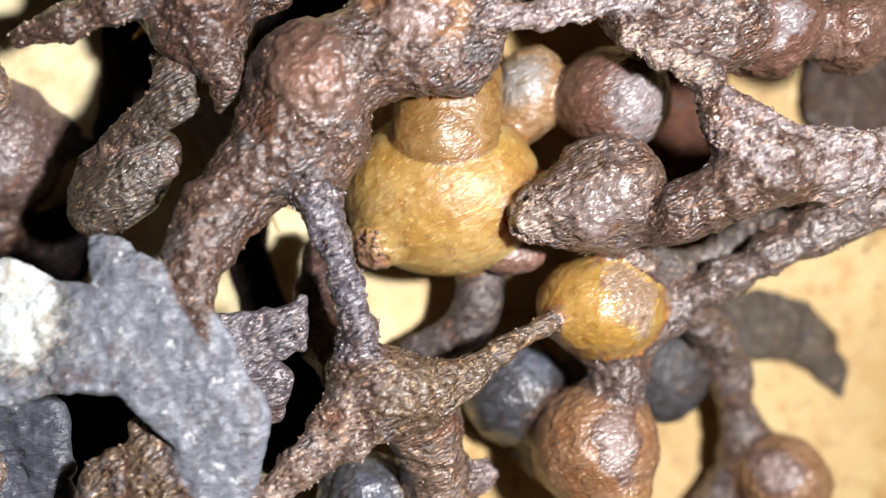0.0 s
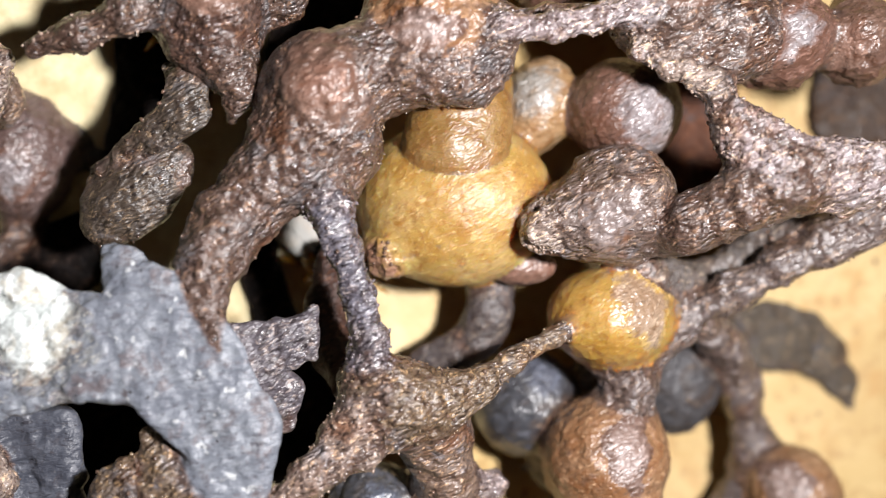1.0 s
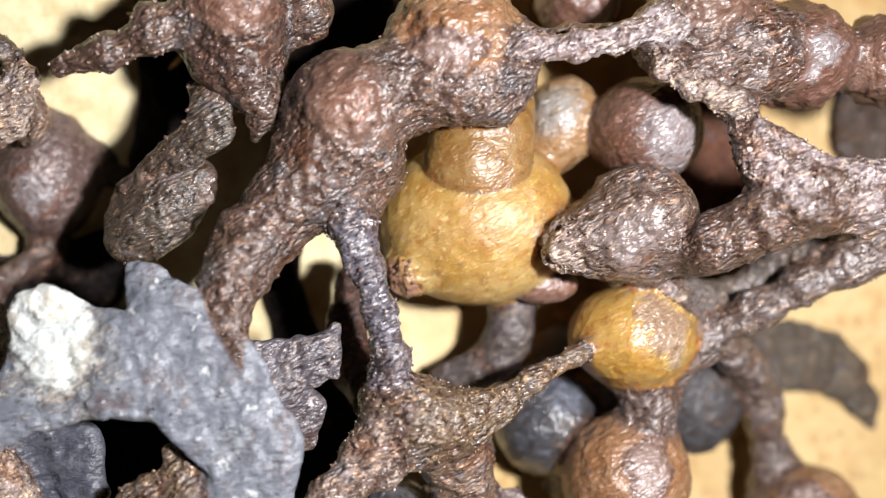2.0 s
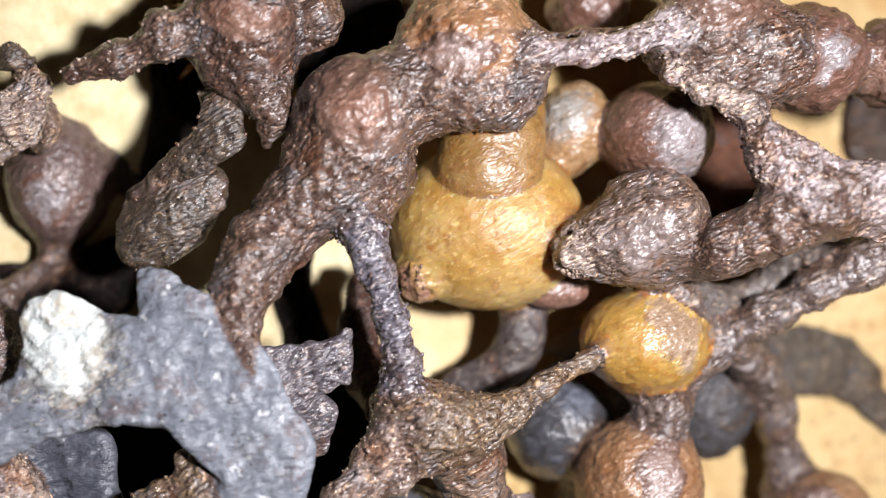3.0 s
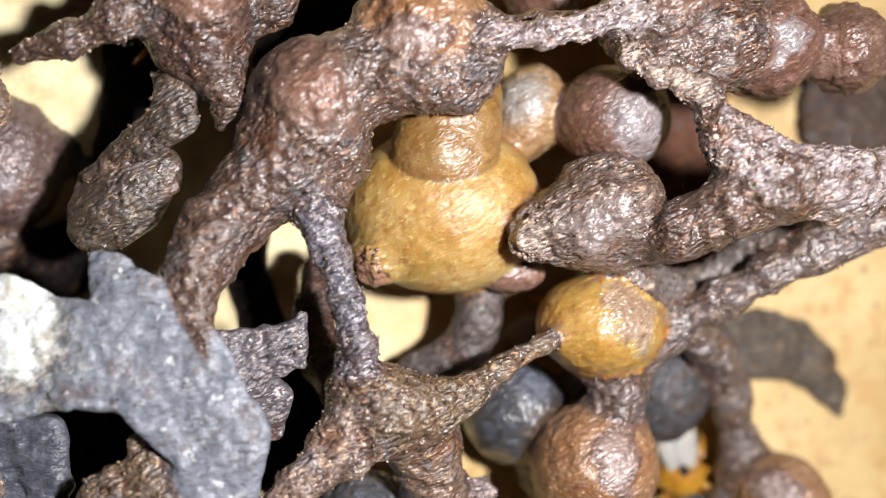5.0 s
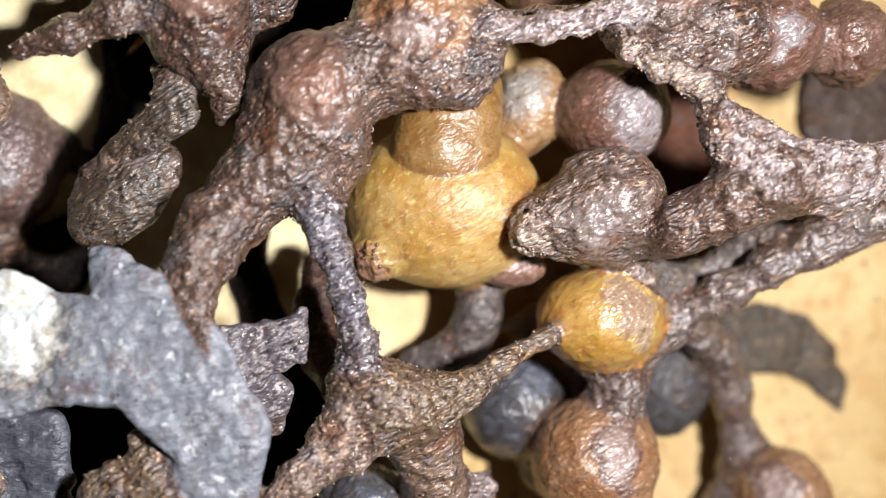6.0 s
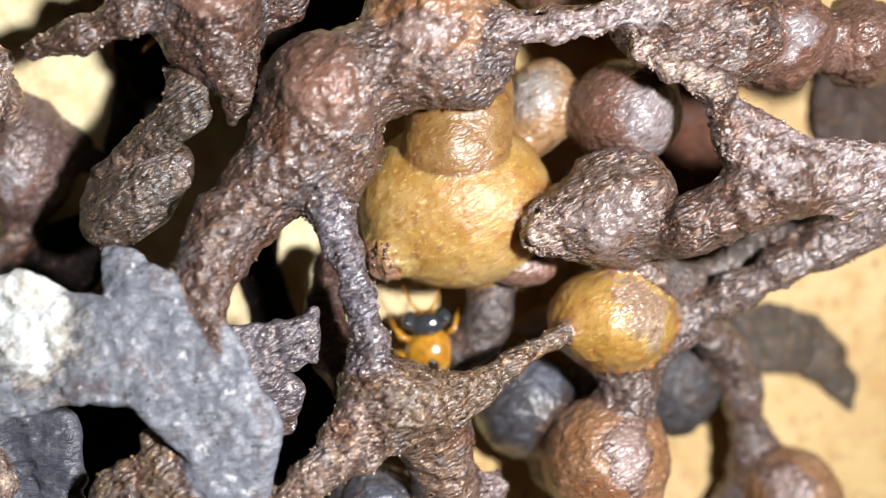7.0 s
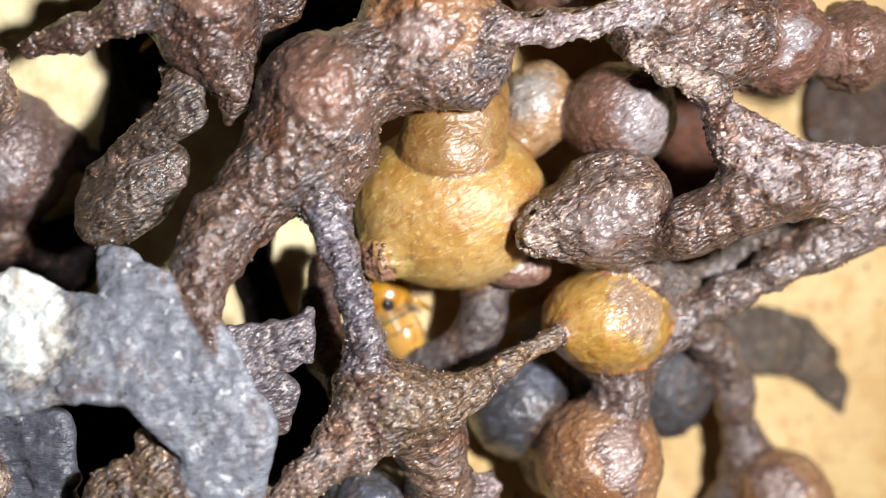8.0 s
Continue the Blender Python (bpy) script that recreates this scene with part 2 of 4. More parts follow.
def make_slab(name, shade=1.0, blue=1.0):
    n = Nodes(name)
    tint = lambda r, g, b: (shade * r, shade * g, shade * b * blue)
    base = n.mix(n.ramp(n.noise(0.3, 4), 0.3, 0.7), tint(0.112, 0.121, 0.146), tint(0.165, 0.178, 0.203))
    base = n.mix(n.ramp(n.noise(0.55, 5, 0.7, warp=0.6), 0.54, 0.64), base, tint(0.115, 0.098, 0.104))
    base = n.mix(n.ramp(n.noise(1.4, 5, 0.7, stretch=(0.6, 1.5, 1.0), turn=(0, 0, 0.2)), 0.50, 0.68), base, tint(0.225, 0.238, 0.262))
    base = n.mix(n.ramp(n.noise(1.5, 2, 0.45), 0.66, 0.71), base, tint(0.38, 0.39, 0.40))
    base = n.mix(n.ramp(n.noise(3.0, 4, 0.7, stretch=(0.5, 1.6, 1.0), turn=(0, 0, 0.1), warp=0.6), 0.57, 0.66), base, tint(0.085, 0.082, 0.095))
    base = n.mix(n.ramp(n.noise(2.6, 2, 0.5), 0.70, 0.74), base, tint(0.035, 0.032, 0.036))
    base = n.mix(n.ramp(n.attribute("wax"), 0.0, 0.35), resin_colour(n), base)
    relief = n.bump(n.noise(0.9, 3, 0.5), 0.22, 1.0)
    relief = n.bump(n.math("MULTIPLY", n.grains(2.2, (0.7, 1.4, 1.0), (0, 0, 0.3)), -1.0), 0.08, 1.0, relief)
    relief = n.bump(n.noise(3.2, 3, 0.6, stretch=(0.6, 1.5, 1.0), turn=(0, 0, 0.2), warp=0.6), 0.10, 1.0, relief)
    return n.done(base, 0.46, relief, 0.55)


def make_floor():
    n = Nodes("yellow_board")
    base = n.mix(n.ramp(n.noise(0.12, 3), 0.35, 0.65), (0.47, 0.31, 0.12), (0.60, 0.44, 0.205))
    base = n.mix(n.ramp(n.noise(0.35, 4, 0.65), 0.52, 0.70), base, (0.46, 0.26, 0.085))
    base = n.mix(n.ramp(n.noise(1.1, 4, 0.65), 0.54, 0.72), base, (0.40, 0.245, 0.095))
    base = n.mix(n.ramp(n.noise(1.5, 2, 0.4), 0.69, 0.75), base, (0.17, 0.095, 0.045))
    base = n.mix(n.ramp(n.noise(0.5, 2, 0.4, warp=1.0), 0.70, 0.74), base, (0.20, 0.12, 0.06))
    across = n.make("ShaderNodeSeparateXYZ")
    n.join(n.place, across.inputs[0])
    # paler towards the left: extra brightness painted into the board's colour
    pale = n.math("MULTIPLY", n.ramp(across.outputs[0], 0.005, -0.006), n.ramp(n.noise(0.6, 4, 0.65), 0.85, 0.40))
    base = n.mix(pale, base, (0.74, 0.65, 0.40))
    return n.done(base, 0.55, n.bump(n.noise(2.0, 4, 0.55), 0.12, 0.6), 0.35)


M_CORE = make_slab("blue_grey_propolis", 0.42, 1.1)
M_SLAB, M_FLOOR = make_slab("grey_propolis", 1.1), make_floor()
M_FIN = resin("purple_grey_propolis", ((0.060, 0.048, 0.056), (0.125, 0.112, 0.128), (0.03, 0.022, 0.025)), 0.40, 0.8)
M_CHALK = waxen("white_crust", (0.53, 0.57, 0.55), (0.64, 0.67, 0.65), ((0.14, 0.14, 0.15), (0.22, 0.22, 0.22), (0.09, 0.09, 0.09)), 0.6, 0.8, fade=(0.0, 1.0), gloss=0.4)
M_POWDER = waxen("grey_green_dust", (0.24, 0.26, 0.25), (0.40, 0.42, 0.40), ((0.112, 0.121, 0.146), (0.178, 0.190, 0.212), (0.09, 0.09, 0.095)), 0.6, 0.8, fade=(0.0, 1.6), gloss=0.4)
M_BRANCH = resin("soft_lilac_resin", ((0.085, 0.058, 0.050), (0.165, 0.130, 0.120), (0.04, 0.025, 0.02)), 0.36, 0.7)
M_STAIN = resin("grey_brown_crust", ((0.058, 0.044, 0.031), (0.088, 0.070, 0.052), (0.04, 0.03, 0.021)), 0.6, 0.5, 0.3)


def plain(name, colour, rough, gloss=0.5, spots=None, **more):
    n = Nodes(name)
    c = n.mix(n.ramp(n.noise(1.8, 3), 0.35, 0.7), colour, spots or tuple(0.6 * v for v in colour))
    return n.done(c, rough, n.bump(n.noise(6.0, 2), 0.02, 0.5), gloss, **more)


M_BEE = plain("amber_chitin", (0.50, 0.25, 0.022), 0.20, 0.8, (0.22, 0.085, 0.012), Subsurface_Weight=0.25, Subsurface_Scale=0.0006)
M_BEE_DARK = plain("black_chitin", (0.028, 0.018, 0.014), 0.12, 0.9)
M_HONEY = plain("honey_chitin", (0.60, 0.32, 0.018), 0.16, 0.9, (0.42, 0.18, 0.012), Subsurface_Weight=0.3, Subsurface_Scale=0.0006)
M_EYE = plain("grey_eye", (0.040, 0.044, 0.050), 0.10, 0.9)
# the torch's glare on the wing is painted into its pale colour
M_WING = plain("glare_pale_wing", (0.60, 0.59, 0.55), 0.30, 0.7, (0.48, 0.47, 0.44), Alpha=0.45)
M_WING_CLEAR = plain("clear_wing", (0.62, 0.50, 0.30), 0.2, 0.9, (0.5, 0.4, 0.25), Alpha=0.07)


# ---- the nest: one grown body, cut into its pots, struts and crusts ----
STEP = 0.095                                   # millimetres between the points of the field
LOW, HIGH = np.array((-31.0, -19.0, -7.0)), np.array((31.0, 19.0, 24.0))
SIZE = np.ceil((HIGH - LOW) / STEP).astype(int)
field = np.full(SIZE, 4.0, np.float32)
nearest = np.full(SIZE, 9.0, np.float32)
owner = np.full(SIZE, -1, np.int16)
PARTS = []                                    # the names of the parts, "thing:part"
BLEND = 0.9


def window(low, high):
    a = np.maximum(np.floor((np.array(low) - LOW) / STEP).astype(int), 0)
    b = np.minimum(np.ceil((np.array(high) - LOW) / STEP).astype(int) + 1, SIZE)
    if (b <= a).any():
        return None, None
    axes = [(LOW[i] + STEP * np.arange(a[i], b[i])).astype(np.float32) for i in range(3)]
    return tuple(slice(a[i], b[i]) for i in range(3)), np.meshgrid(*axes, indexing="ij", sparse=True)


def merge(part, cut, d, blend=BLEND):
    if part not in PARTS:
        PARTS.append(part)
    f = field[cut]
    h = np.maximum(blend - np.abs(f - d), 0) / blend
    field[cut] = np.minimum(f, d) - h * h * blend * 0.25
    mine = d < nearest[cut]
    nearest[cut] = np.where(mine, d, nearest[cut])
    owner[cut] = np.where(mine, PARTS.index(part), owner[cut])


def limb(part, points, flat=1.0, blend=BLEND, top=99.0):
    """A limb through points of x, y, z, radius; flat: how much thinner it is from top to bottom; top: where it is cut off level."""
    for (ax, ay, az, ar), (bx, by, bz, br) in zip(points, points[1:]):
        reach = max(ar, br) + 1.3
        cut, g = window((min(ax, bx) - reach, min(ay, by) - reach, min(az, bz) - reach), (max(ax, bx) + reach, max(ay, by) + reach, max(az, bz) + reach))
        if cut is None:
            continue
        u, v, w = bx - ax, by - ay, (bz - az)
        length = u * u + v * v + w * w + 1e-6
        h = np.clip(((g[0] - ax) * u + (g[1] - ay) * v + (g[2] - az) * w) / length, 0, 1)
        d = np.sqrt((g[0] - ax - h * u) ** 2 + (g[1] - ay - h * v) ** 2 + (flat * (g[2] - az - h * w)) ** 2) - (ar + h * (br - ar))
        merge(part, cut, np.maximum(d, g[2] - top + 0.06 * np.sin(1.3 * g[0] + 0.8 * g[1])).astype(np.float32), blend)


def lump(part, place, radii, turn=0.0, blend=BLEND):
    """A rounded body, turned about the upright by degrees."""
    reach = max(radii[:2]) + 1.3
    cut, g = window((place[0] - reach, place[1] - reach, place[2] - radii[2] - 1.3), (place[0] + reach, place[1] + reach, place[2] + radii[2] + 1.3))
    if cut is None:
        return
    c, s = math.cos(radians(turn)), math.sin(radians(turn))
    x, y, z = g[0] - place[0], g[1] - place[1], g[2] - place[2]
    p, q = c * x + s * y, c * y - s * x
    k0 = np.sqrt((p / radii[0]) ** 2 + (q / radii[1]) ** 2 + (z / radii[2]) ** 2)
    k1 = np.sqrt((p / radii[0] ** 2) ** 2 + (q / radii[1] ** 2) ** 2 + (z / radii[2] ** 2) ** 2)
    merge(part, cut, (k0 * (k0 - 1) / np.maximum(k1, 1e-4)).astype(np.float32), blend)


def patch(part, place, radii, turn=0.0, host=""):
    """Gives a part of a thing's skin to another part, with an uneven outline."""
    if part not in PARTS:
        PARTS.append(part)
    host = [i for i, name in enumerate(PARTS) if name.split(":")[0] == (host or part.split(":")[0])]
    cut, g = window([place[i] - 1.4 * radii[i] for i in range(3)], [place[i] + 1.4 * radii[i] for i in range(3)])
    x, y, z = (g[i] - place[i] for i in range(3))
    c, s = math.cos(radians(turn)), math.sin(radians(turn))
    p, q = c * x + s * y, c * y - s * x
    wobble = 0.13 * np.sin(2.1 * x + 1.3 * y) + 0.11 * np.sin(3.7 * y - 1.9 * x + 1)
    near = np.sqrt((p / radii[0]) ** 2 + (q / radii[1]) ** 2 + (z / radii[2]) ** 2) + wobble < 1
    owner[cut] = np.where(near & np.isin(owner[cut], host), PARTS.index(part), owner[cut])


def grow():
    # pots
    lump("amber_pot:body", (3.42, 1.5, 11.2), (4.91, 4.18, 3.9), 0)
    limb("amber_pot:collar", [(3.32, 4.22, 13.4, 2.61), (3.58, 5.62, 13.2, 2.51), (3.89, 6.92, 12.6, 2.32)], flat=1.4, blend=0.15)
    lump("amber_pot:scar", (0.1, -0.9, 12.4), (1.1, 1.1, 1.3), 0)
    lump("amber_pot:foot", (6.85, -1.75, 11.4), (1.6, 0.85, 1), 8, blend=0.2)
    lump("tan_pot:body", (7.74, 6.53, 9.8), (1.79, 2.54, 2.4), -15)
    lump("mauve_pot:body", (11.88, 6.07, 11.2), (2.88, 2.6, 3.2), 0)
    lump("acorn_pot:body", (11.2, 1.35, 14.0), (2.84, 2.9, 3.0), 25, blend=0.3)
    lump("acorn_pot:body", (9.2, 0.75, 14.2), (2.33, 1.95, 2.3), 25)
    lump("acorn_pot:tip", (7.65, 0.3, 15.1), (1.3, 1.3, 1.2), 0)
    lump("small_amber_pot:body", (11.03, -4.15, 12), (3.12, 2.56, 3), 0)
    lump("rosy_pot:body", (11.02, -11.39, 10.5), (3.28, 3.2, 3.6), 0)
    lump("rosy_pot:lip", (11.82, -13.59, 11.5), (1.74, 1.26, 2), 0)
    lump("slate_pot:body", (7.34, -9.06, 7.2), (2.71, 2.86, 3), -20)
    lump("dark_pot:body", (15.5, -8.1, 5.8), (2.5, 2.9, 2.6), 0)
    lump("corner_pot:body", (22.18, -14.17, 6.2), (2.5, 2.44, 2.6), 0)
    lump("knot_pot:body", (-2.69, 6.55, 16.2), (2.33, 2.49, 2.8), 0)
    lump("top_pot:body", (2.14, 9.78, 15.2), (3.11, 2.95, 3.4), 0)
    lump("crater_pot:body", (-8.02, 10.18, 15.2), (2.58, 2.95, 3), 0)
    lump("crater_pot:rim", (-7.73, 11.09, 17.2), (2.04, 1.14, 1.5), 0)
    lump("ring_pot:body", (14.17, 11.24, 14.5), (2.8, 2.54, 3), 0)
    lump("ring_pot:rim", (13.53, 11.47, 16.6), (1.85, 1.23, 1.6), 0)
    lump("pale_pot:body", (18.77, 9.48, 13.5), (2.72, 2.55, 3), 0)
    lump("far_pot:body", (23.04, 9.34, 13), (2.14, 2.19, 2.6), 0)
    lump("left_pot:body", (-18.75, 4.1, 8.2), (2.7, 3.45, 3), 0, blend=0.3)
    lump("upper_pot:body", (8.8, 12.9, 9), (2.05, 1.81, 2.4), 0)
    # the front of the web
    limb("web:arm", [(-15.82, 8.32, 16.5, 0.46), (-13.68, 8.99, 16.8, 0.62), (-11.59, 9.78, 17, 0.77), (-9.38, 10.59, 16.5, 1.29)])
    limb("web:twig", [(-11.55, 9.95, 17.2, 0.41), (-11.81, 10.67, 17.4, 0.3)])
    limb("web:droplet", [(-7.91, 9.06, 15.6, 1.78), (-7.15, 7.59, 15.8, 0.99), (-6.81, 6.44, 15.6, 0.45), (-7.12, 5.3, 15.2, 0.21)])
    limb("web:post", [(-4.9, 12.82, 14.6, 1.47), (-4.83, 11.05, 14.8, 1.17), (-4.9, 10.15, 14.6, 0.53)])
    limb("web:trunk", [(-3.22, 6.53, 16, 2.34), (-4.12, 3.65, 16.2, 1.97), (-5.65, 2.09, 16.4, 1.65), (-7.02, 0.41, 16.8, 1.54), (-7.96, -1.37, 17.4, 1.27), (-8.07, -2.98, 18, 0.75), (-7.27, -5.08, 18.4, 0.25)])
    limb("web:armpit", [(-3.74, 4.19, 16, 2.08), (-2.19, 3.94, 15.8, 1.83), (-2.45, 2.37, 15.8, 1.3)])
    limb("web:shoulder", [(-2.44, 6.53, 16, 2.08), (-0.36, 7.62, 16, 2.08), (1.71, 7.67, 16.2, 1.71), (3.78, 7.15, 16.2, 1.24), (4.77, 7.93, 16.2, 0.93)])
    limb("web:bridge", [(3, 9.48, 16.2, 0.88), (5.24, 9.34, 17.2, 0.51), (7.76, 9.25, 17.4, 0.46), (9.53, 9.61, 17.4, 0.46), (11.73, 10.44, 16.6, 1.03)])
    limb("web:rail", [(2.54, 11.14, 15, 1.06), (4.62, 10.48, 15.4, 0.37), (7.2, 10.15, 15.8, 0.26), (9.96, 10.09, 16.4, 0.31)])
    limb("web:flake", [(5.31, 8.5, 17, 0.26), (5.34, 7.54, 16.2, 0.23)])
    limb("web:knuckle", [(11.52, 8.31, 16.6, 0.51), (12.97, 7.51, 16.8, 0.46), (14.2, 6.97, 17, 0.46), (15.29, 6.26, 17.2, 0.56)])
    # low sheet behind the fork; the dimness of the hole is put into its tone
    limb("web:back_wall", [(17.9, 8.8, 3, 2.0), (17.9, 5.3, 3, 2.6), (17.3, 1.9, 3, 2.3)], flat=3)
    limb("web:saddle", [(11.93, 10.08, 15, 1.59), (13.65, 10.03, 15, 2.28), (16.3, 9.29, 15, 2.22), (15.36, 7.18, 16, 0.68)])
    limb("web:fork", [(15.15, 6.3, 16.8, 0.72), (16.05, 4.35, 17.2, 1.07), (17.71, 2.57, 17.2, 1.68), (20.91, 2.46, 16.8, 1.44), (25.37, 3.15, 16, 1.3)])
    limb("web:fork_back", [(12.9, 0.35, 14.9, 1.5), (14.04, 0.41, 16.3, 1.34), (16.24, 1.56, 17, 1.48), (18.28, 2.45, 17, 1.89)], blend=0.35)
    limb("web:ridge", [(15.56, 5.46, 17.6, 0.45), (17.48, 4.17, 17.9, 0.55), (19.53, 3.3, 17.8, 0.7), (21.87, 3.31, 17.6, 0.71)])
    limb("web:strut", [(-3.2, 2.5, 16, 1.1), (-2.41, 1.05, 16.8, 0.74), (-1.83, -0.74, 17.2, 0.63), (-1.25, -2.77, 17.2, 0.62), (-0.87, -4.83, 17, 0.70), (-0.75, -6.66, 16.6, 1.03)])
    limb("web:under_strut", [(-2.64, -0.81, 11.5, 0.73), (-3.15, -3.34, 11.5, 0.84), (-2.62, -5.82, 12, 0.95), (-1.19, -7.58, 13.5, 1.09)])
    limb("web:cross", [(-0.75, -6.79, 16.6, 1.13), (0.42, -7.72, 16, 1.87), (2.24, -7.75, 15.8, 1.36), (4.1, -7.12, 15.4, 0.68), (6, -5.92, 14.8, 0.4), (8.24, -4.82, 14, 0.4)])
    limb("web:leg", [(-0.36, -7.75, 16.2, 1.71), (-1.77, -9.2, 16.8, 0.97), (-3.28, -10.66, 17.2, 0.76), (-5.3, -12.65, 17.4, 0.86), (-7, -14.53, 17, 1.02)])
    limb("web:apron", [(0.42, -7.96, 15.6, 1.57), (2.17, -9.63, 14.2, 1.48), (2.85, -11.75, 13, 1.26), (3.2, -14.34, 12.5, 1.66)])
    limb("web:apron_rim", [(-3.28, -11.22, 17.2, 0.25), (-2.14, -10.53, 17.2, 0.2), (-0.99, -10.12, 17.1, 0.18), (0.28, -9.59, 16.6, 0.21)])
    limb("web:apron_side", [(2.32, -8.86, 14, 1.35), (3.34, -9.9, 12.6, 0.83)])
    lump("web:bottom_scale", (4.62, -12.51, 12), (1.45, 1, 1.2), 0)
    limb("web:stalk", [(11.07, -6.12, 11.8, 1.12), (12.19, -7.66, 11.8, 1.0), (11.5, -9.6, 11, 1.75)])
    limb("web:branch", [(12.21, -7.05, 11, 0.96), (14.75, -4.6, 11.6, 0.84), (17.16, -2.9, 12, 0.78), (19.6, -1.64, 12.2, 0.78), (21.95, -0.39, 12.6, 0.94), (25.64, 1.4, 13, 1.42), (28.65, 2.49, 13, 1.64)])
    limb("web:upper_branch", [(12.87, -2.18, 12.5, 1.22), (16.26, -2.75, 9, 0.88), (18.74, -0.99, 9.5, 0.99), (21.13, 0.59, 11, 1.25)])
    limb("web:hanging", [(15.91, -4.59, 9.8, 0.98), (18.06, -6.25, 7.6, 1.08), (19.42, -8.57, 5.8, 0.92), (19.91, -10.86, 5, 0.87), (20.65, -12.76, 4.8, 1.19), (21.94, -14.06, 6, 1.72)])
    limb("web:hanging_foot", [(20.53, -12.8, 4.6, 1.13), (19.7, -15.39, 4.2, 1.2), (17.74, -17.52, 4.5, 1.57)])
    # behind it
    limb("web:hook", [(5.35, -2.1, 9.8, 0.95), (5.2, -3.9, 9.8, 1.0), (4.7, -5.1, 9.6, 1.0)], flat=1.3)
    limb("web:hook_foot", [(4.8, -5.3, 9.5, 0.95), (3.7, -6.0, 9.4, 0.85), (2.4, -6.4, 9.2, 0.6), (1.5, -6.4, 9.0, 0.3)], flat=2)
    limb("web:inner_post", [(5.23, 0.62, 8, 1.49), (5.3, -2.59, 9.2, 1.0)])
    limb("web:gullet", [(11.13, -7.88, 6.5, 1.52), (10.68, -10.47, 5.5, 1.85), (9, -12.44, 6.5, 1.52)])
    lump("web:scale", (-21.33, 3.51, 13.4), (0.76, 1.58, 0.8), 0)
    limb("web:flap", [(-20.71, 5.18, 13.6, 0.98), (-19.43, 6.47, 14.2, 1.29), (-18.3, 7.9, 14.4, 0.75), (-17.6, 8.3, 14.8, 0.35)], flat=1.5)
    limb("web:flap_lip", [(-18.23, 7.53, 13.2, 0.6), (-18.15, 6.3, 12.6, 0.75), (-18.4, 5.5, 12.2, 0.5)])
    limb("web:tail", [(-19.0, 1.4, 7.6, 0.95), (-18.95, 0.2, 8.2, 0.4), (-20.07, -0.9, 8.8, 0.38), (-21.3, -2.0, 9.5, 0.55), (-23.72, -3.71, 10, 1.73)])
    limb("web:left_mass", [(-21.58, -2.59, 15.6, 1.57), (-19.93, -3.5, 15.8, 1.46), (-19.21, -4.91, 16, 0.88)])
    limb("web:curl", [(-10.14, 7.73, 14.8, 0.32), (-9.2, 6.7, 15.6, 1.0), (-9.15, 5.64, 15.8, 1.12), (-10.3, 4.75, 15.4, 0.95), (-12.2, 3.75, 14.8, 0.55), (-13.2, 3.1, 14.2, 0.35)], flat=3.2, blend=0.15)
    lump("web:curl_belly", (-11.7, 1.95, 14), (3.2, 1.75, 1.3), 41, blend=0.2)
    limb("web:curl_lip", [(-13.1, 0.0, 14.0, 0.25), (-11.9, 0.25, 14.3, 0.28), (-10.6, 1.15, 14.4, 0.28), (-9.5, 2.5, 14.4, 0.25), (-9.2, 3.4, 14.4, 0.2)], blend=0.3)
    limb("web:curl_edge", [(-13.58, 3.02, 13.4, 0.35), (-13.71, 1.39, 13.4, 0.41), (-12.91, 0.03, 13.6, 0.46)])
    limb("web:root", [(-20.04, 9.38, 13.6, 0.41), (-19.29, 9.54, 13.8, 0.43), (-18.54, 9.35, 13.8, 0.32)])
    limb("web:deep_bar", [(-14.61, 3.35, 7, 0.91), (-16.29, 5.12, 7.5, 0.78), (-17.79, 5.72, 7.5, 0.66)])
    # black sheets on the board that paint shadow into the gaps
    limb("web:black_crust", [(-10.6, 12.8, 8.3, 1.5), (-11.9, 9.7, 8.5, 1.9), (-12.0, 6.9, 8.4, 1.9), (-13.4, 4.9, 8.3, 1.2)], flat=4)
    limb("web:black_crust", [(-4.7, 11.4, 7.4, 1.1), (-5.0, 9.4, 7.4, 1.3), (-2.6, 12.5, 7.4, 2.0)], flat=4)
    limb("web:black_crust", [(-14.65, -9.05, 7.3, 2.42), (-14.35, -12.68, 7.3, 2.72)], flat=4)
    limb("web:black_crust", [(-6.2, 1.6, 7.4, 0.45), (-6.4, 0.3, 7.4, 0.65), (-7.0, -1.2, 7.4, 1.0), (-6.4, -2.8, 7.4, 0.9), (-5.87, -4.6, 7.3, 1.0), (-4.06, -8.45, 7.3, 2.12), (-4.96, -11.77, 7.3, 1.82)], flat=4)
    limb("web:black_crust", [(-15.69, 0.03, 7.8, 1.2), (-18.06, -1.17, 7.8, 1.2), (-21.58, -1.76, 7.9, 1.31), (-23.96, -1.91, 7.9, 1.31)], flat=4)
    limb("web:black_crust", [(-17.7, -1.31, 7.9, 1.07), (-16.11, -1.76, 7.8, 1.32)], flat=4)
    # flat brown sheet that paints a soft shadow on the board
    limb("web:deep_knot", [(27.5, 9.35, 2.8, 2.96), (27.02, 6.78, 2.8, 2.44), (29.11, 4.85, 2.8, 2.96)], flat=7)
    limb("web:scrap", [(18.9, -6.0, 3.4, 1.9), (22.8, -6.2, 2.9, 1.6), (25.0, -7.3, 2.6, 1.15), (26.2, -8.6, 2.4, 0.8), (26.7, -9.9, 2.3, 0.35)], flat=7)
    limb("web:scrap", [(21.6, -5.2, 3.0, 1.3), (24.2, -5.6, 2.7, 0.8), (26.0, -6.6, 2.5, 0.4)], flat=7)
